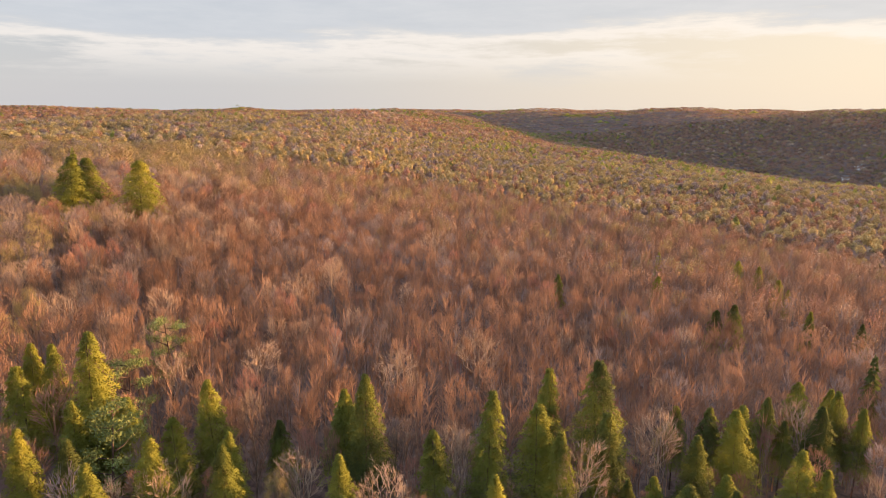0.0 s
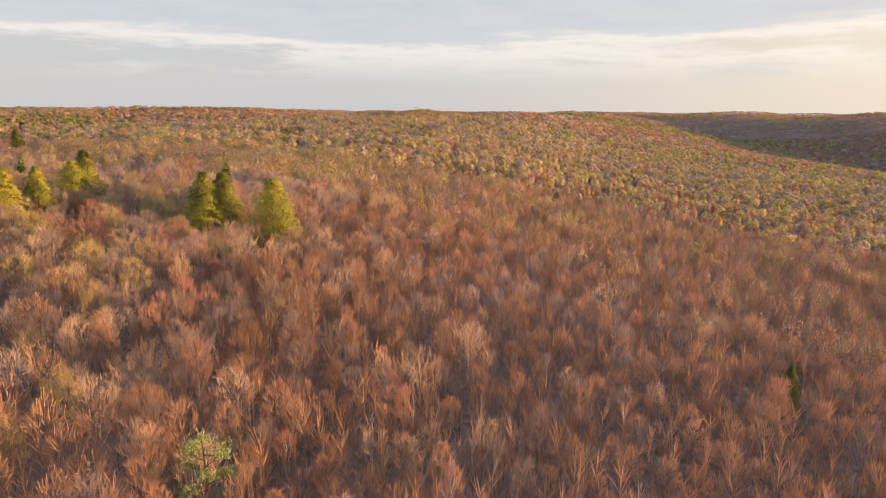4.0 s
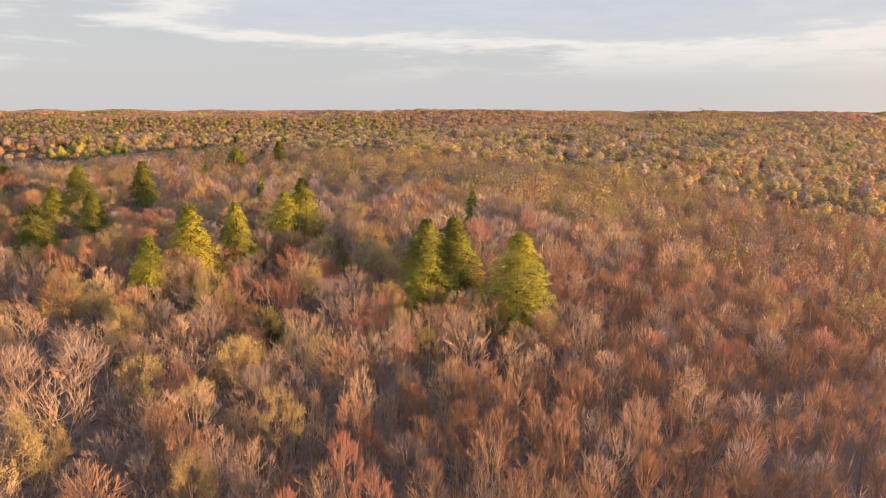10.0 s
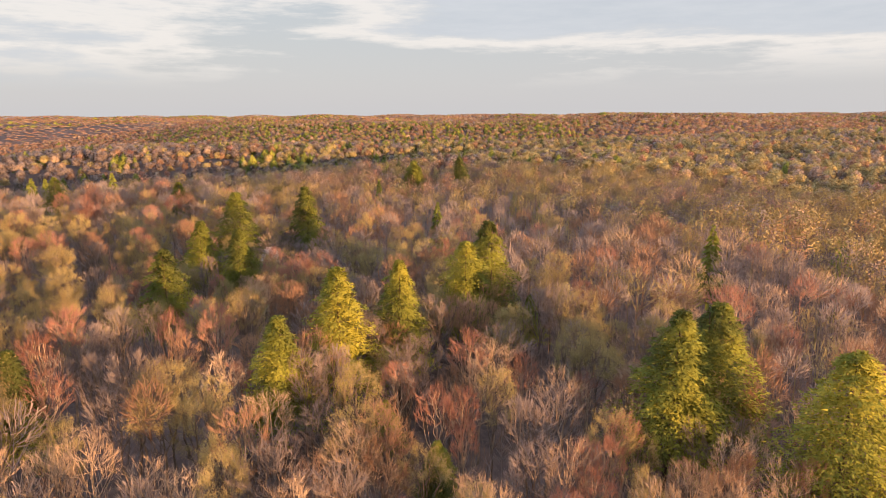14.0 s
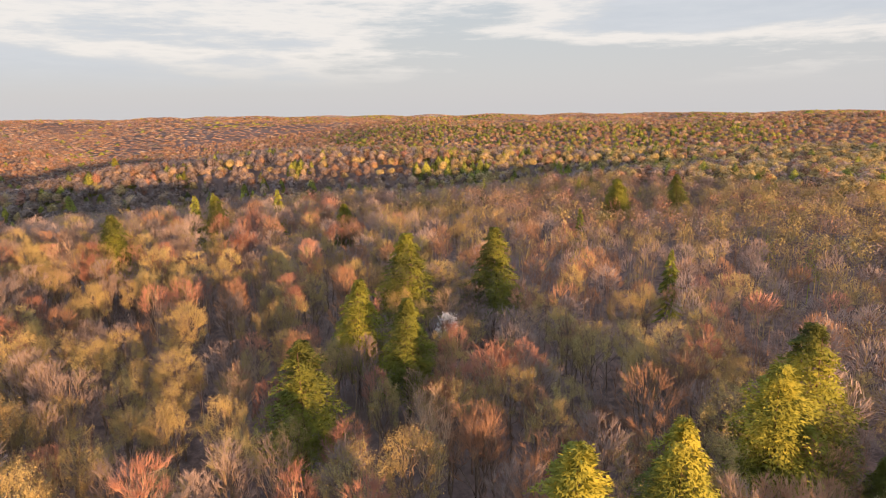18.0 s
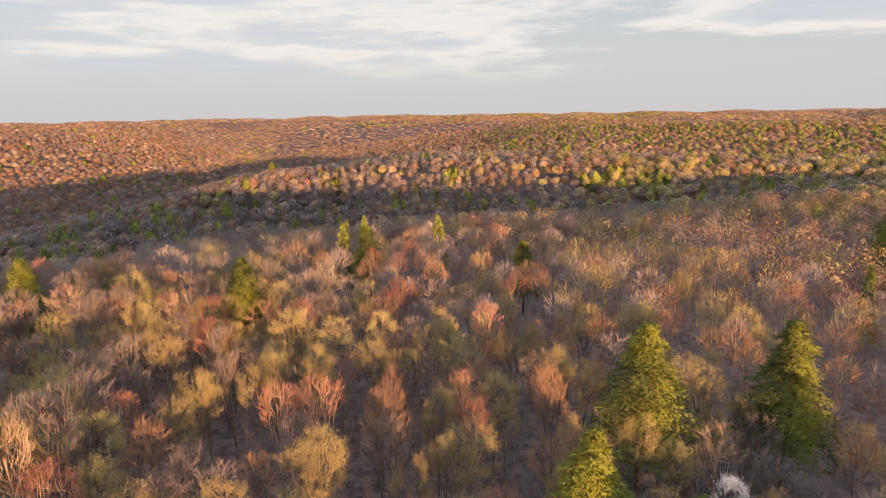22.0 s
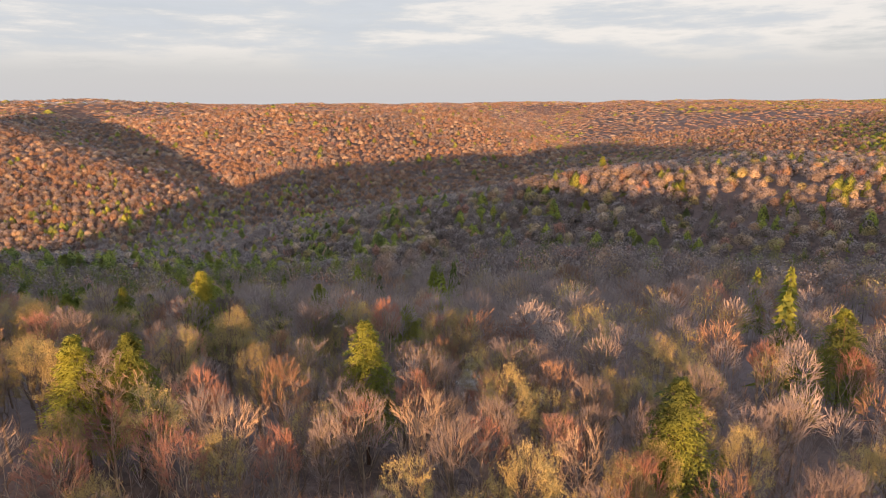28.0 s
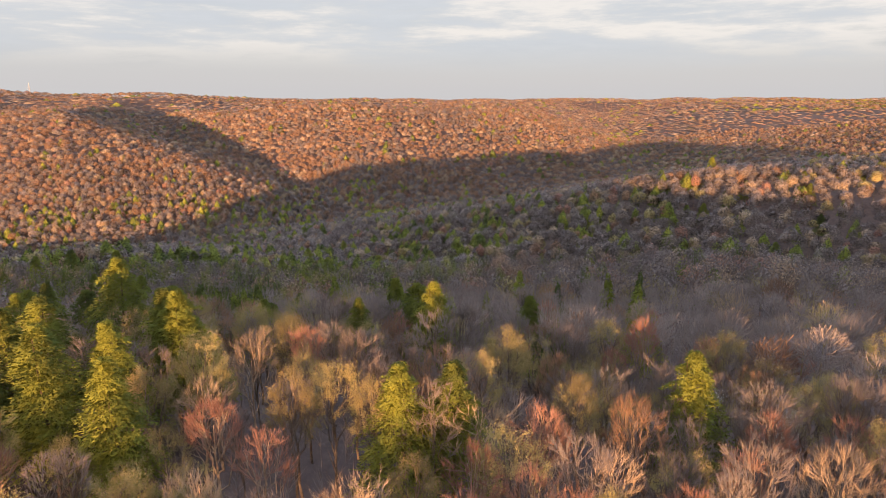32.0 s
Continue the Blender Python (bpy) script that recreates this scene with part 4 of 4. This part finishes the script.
def make_woods():
    # spacing, from, to, seed; loose twigs, tufts, their size, facets round a crown
    bands = ((4.5, 0, 92, 21, (250, 0, 0.11, 0), "close by"), (4.9, 92, 200, 22, (60, 120, 0.44, 0), "on the slopes around"), (5.1, 200, 320, 27, (14, 56, 0.7, 6), "on the slopes beyond"),
             (4.8, 320, 500, 26, (0, 10, 0.95, 6), "on the nearer hills"), (5.6, 500, 800, 23, (0, 0, 0, 6), "on the farther hills"), (7.8, 800, 1500, 24, (0, 0, 0, 5), "on the far slopes"),
             (19.0, 1500, 4200, 25, (0, 0, 0, 4), "towards the horizon"))
    for spacing, inner, outer, seed, make, where in bands:
        x, y, d, pick, rng = sites(spacing, inner, outer, seed)
        if inner < 400:
            keep = nearest(x, y) > 2.4
            x, y, d, pick = x[keep], y[keep], d[keep], pick[keep]
        tall = stature(x, y) * rng.uniform(0.82, 1.12, len(x))
        if inner < 400:
            tall *= 0.93 + 0.07 * ease(nearest(x, y), 4, 12)
        for k, kind in enumerate(KINDS):
            m = np.flatnonzero(pick == k)
            if inner == 0:
                m = m[np.argsort(d[m])]
                for i in m[:LIMIT[kind]]:
                    plant(kind, x[i], y[i], tall[i] * (1.08 if kind == "hemlock" else 1.0), rng, 0.94 - 0.24 * float(east_slope(x[i], y[i])))
                m = m[LIMIT[kind]:]
            if len(m) == 0:
                continue
            size = tall[m] / 16.0 * (1.12 if kind == "hemlock" else 1.0)
            protos = [brush(kind, 360 if kind == "hemlock" else make[0], 300 + 17 * k + 5 * v + seed, make[2]) if inner == 0 else far_tree(kind, *make, 300 + 17 * k + 5 * v + seed) for v in range(9)]
            if spacing > 7:
                protos = [(p * (spacing / 5.5, spacing / 5.5, 1.0), n) for p, n in protos]
            wood(kind, where, spread_out(protos, x[m], y[m], size, rng, 1.0 - 0.22 * east_slope(x[m], y[m])))
    # thin young growth between the crowns
    rng = np.random.RandomState(77)
    k = np.arange(-420, 420, 2.6)
    gx, gy = np.meshgrid(k, k)
    x = (gx - 110 + rng.uniform(-1.3, 1.3, gx.shape)).ravel()
    y = (gy + 140 + rng.uniform(-1.3, 1.3, gx.shape)).ravel()
    d, e = off_line(x, y), east_slope(x, y)
    keep = (d < 105 + 110 * e) & (rng.random(len(x)) < 0.40 + 0.45 * e) & seen_side(x, y)
    x, y, e = x[keep], y[keep], e[keep]
    keep = nearest(x, y) > 1.8
    x, y, e = x[keep], y[keep], e[keep]
    size = (0.52 + 0.22 * e) * rng.uniform(0.7, 1.2, len(x))
    dull = rng.random(len(x)) > 0.25 + 0.65 * e
    for kind, m in (("pole", ~dull), ("dull_pole", dull)):
        protos = [sapling(34, 900 + v) for v in range(12)]
        wood(kind, "on the slope", spread_out(protos, x[m], y[m], size[m], rng, np.ones(len(x))[m]))


make_woods()
print("things", len(planted), "triangles", sum(len(o.data.polygons) for o in scene.objects if o.type == "MESH"))


# far landmarks -----------------------------------------------------------------------------------
def on_ground(x, y):
    return (x, y, float(ground_height(x, y)))


def make_skyline_tree(x, y, height, seed):
    """A lone tall pine that rises over the skyline."""
    ob = tagged(new("skyline_pine"), "tall dark pine standing above the far skyline", "conifer")
    ob.location = on_ground(x, y)
    trunk, limbs, pads = pine(seed, height, height * 0.5)
    child("trunk", mesh_of("trunk", np.concatenate([trunk, *limbs]), 3, DARK_BARK), ob)
    child("crown", mesh_of("crown", np.concatenate([pads, pads * (1.02, 1.02, 1.0) + (0.5, 0.3, 0.4)]), 3, NEEDLES), ob)


make_skyline_tree(-435, 1436, 29, 41)
make_skyline_tree(-700, 1500, 25, 42)


def make_mast(x, y, height):
    """A slim lattice mast with guy wires."""
    ob = tagged(new("radio_mast"), "slim pale lattice radio mast on the far ridge", "mast")
    ob.location = on_ground(x, y)
    for k in range(3):
        a = k * 2.094
        part("leg", box(0.5, 0.5, height, math.cos(a) * 0.9, math.sin(a) * 0.9, height / 2), STEEL, ob)
    for k in range(int(height / 4)):
        bm = bmesh.new()
        for q in range(3):
            a, b = q * 2.094, (q + 1) * 2.094
            p, r = Vector((math.cos(a) * 0.9, math.sin(a) * 0.9, k * 4)), Vector((math.cos(b) * 0.9, math.sin(b) * 0.9, k * 4 + 4))
            m = look((p + r) / 2, r) @ Matrix.Diagonal((0.2, 0.2, (r - p).length, 1))
            bmesh.ops.create_cube(bm, size=1.0, matrix=m)
        part("brace", bm, STEEL, ob)
    part("antenna", box(0.9, 0.9, 5, 0, 0, height + 2.5), WHITE_PAINT, ob, "white antenna")
    for k in range(3):
        a = k * 2.094 + 1.0
        p, r = Vector((0, 0, height * 0.9)), Vector((math.cos(a) * 26, math.sin(a) * 26, 0))
        bm = bmesh.new()
        bmesh.ops.create_cube(bm, size=1.0, matrix=look((p + r) / 2, r) @ Matrix.Diagonal((0.06, 0.06, (r - p).length, 1)))
        part("guy_wire", bm, STEEL, ob)


make_mast(-1503, -1681, 50)


def make_house(x, y, turn, size, walls, label):
    """A plain far farmhouse with a gabled roof."""
    w, d, h = size
    ob = tagged(new("house"), label, "house", "far houses")
    ob.matrix_basis = pose(*on_ground(x, y), 0, 0, turn)
    part("wall", box(w, d, h + 2, 0, 0, h / 2 - 1), walls, ob)
    for side in (-1, 1):
        bm = bmesh.new()
        rise = d * 0.32
        p = [bm.verts.new(v) for v in ((-w / 2 - 0.5, side * (d / 2 + 0.5), h - 0.2), (w / 2 + 0.5, side * (d / 2 + 0.5), h - 0.2), (w / 2 + 0.5, 0, h + rise), (-w / 2 - 0.5, 0, h + rise))]
        bm.faces.new(p)
        bmesh.ops.solidify(bm, geom=bm.faces[:], thickness=0.25)
        part("roof", bm, ROOF_GREY if walls is WHITE_PAINT else WHITE_PAINT, ob)
    for side in (-1, 1):
        bm = bmesh.new()
        bm.faces.new([bm.verts.new(v) for v in ((side * w / 2, -d / 2, h), (side * w / 2, d / 2, h), (side * w / 2, 0, h + d * 0.32))])
        part("gable", bm, walls, ob)
    for k in range(3):
        for side in (-1, 1):
            window = part("window", box(1.1, 0.08, 1.3, -w / 3 + k * w / 3, side * (d / 2 + 0.03), h * 0.55), WHITE_PAINT, ob)
            part("pane", box(0.9, 0.05, 1.1, -w / 3 + k * w / 3, side * (d / 2 + 0.08), h * 0.55), GLASS_DARK, window)
    part("door", box(1.0, 0.1, 2.1, w * 0.12, -(d / 2 + 0.04), 1.05), ROOF_GREY, ob)
    part("chimney", box(0.7, 0.7, 2.4, w * 0.3, 0, h + d * 0.32), ROOF_GREY, ob)


make_house(631, 968, 30, (13, 9, 5), WHITE_PAINT, "white farmhouse among the trees of the far valley")
make_house(584, 924, -15, (10, 7, 4), WHITE_PAINT, "small white house among the trees of the far valley")
make_house(-3000, 480, 60, (28, 14, 8), WHITE_PAINT, "long white barn on the far plateau")
make_house(-2960, 560, 20, (22, 12, 7), WHITE_PAINT, "white farm building on the far plateau")
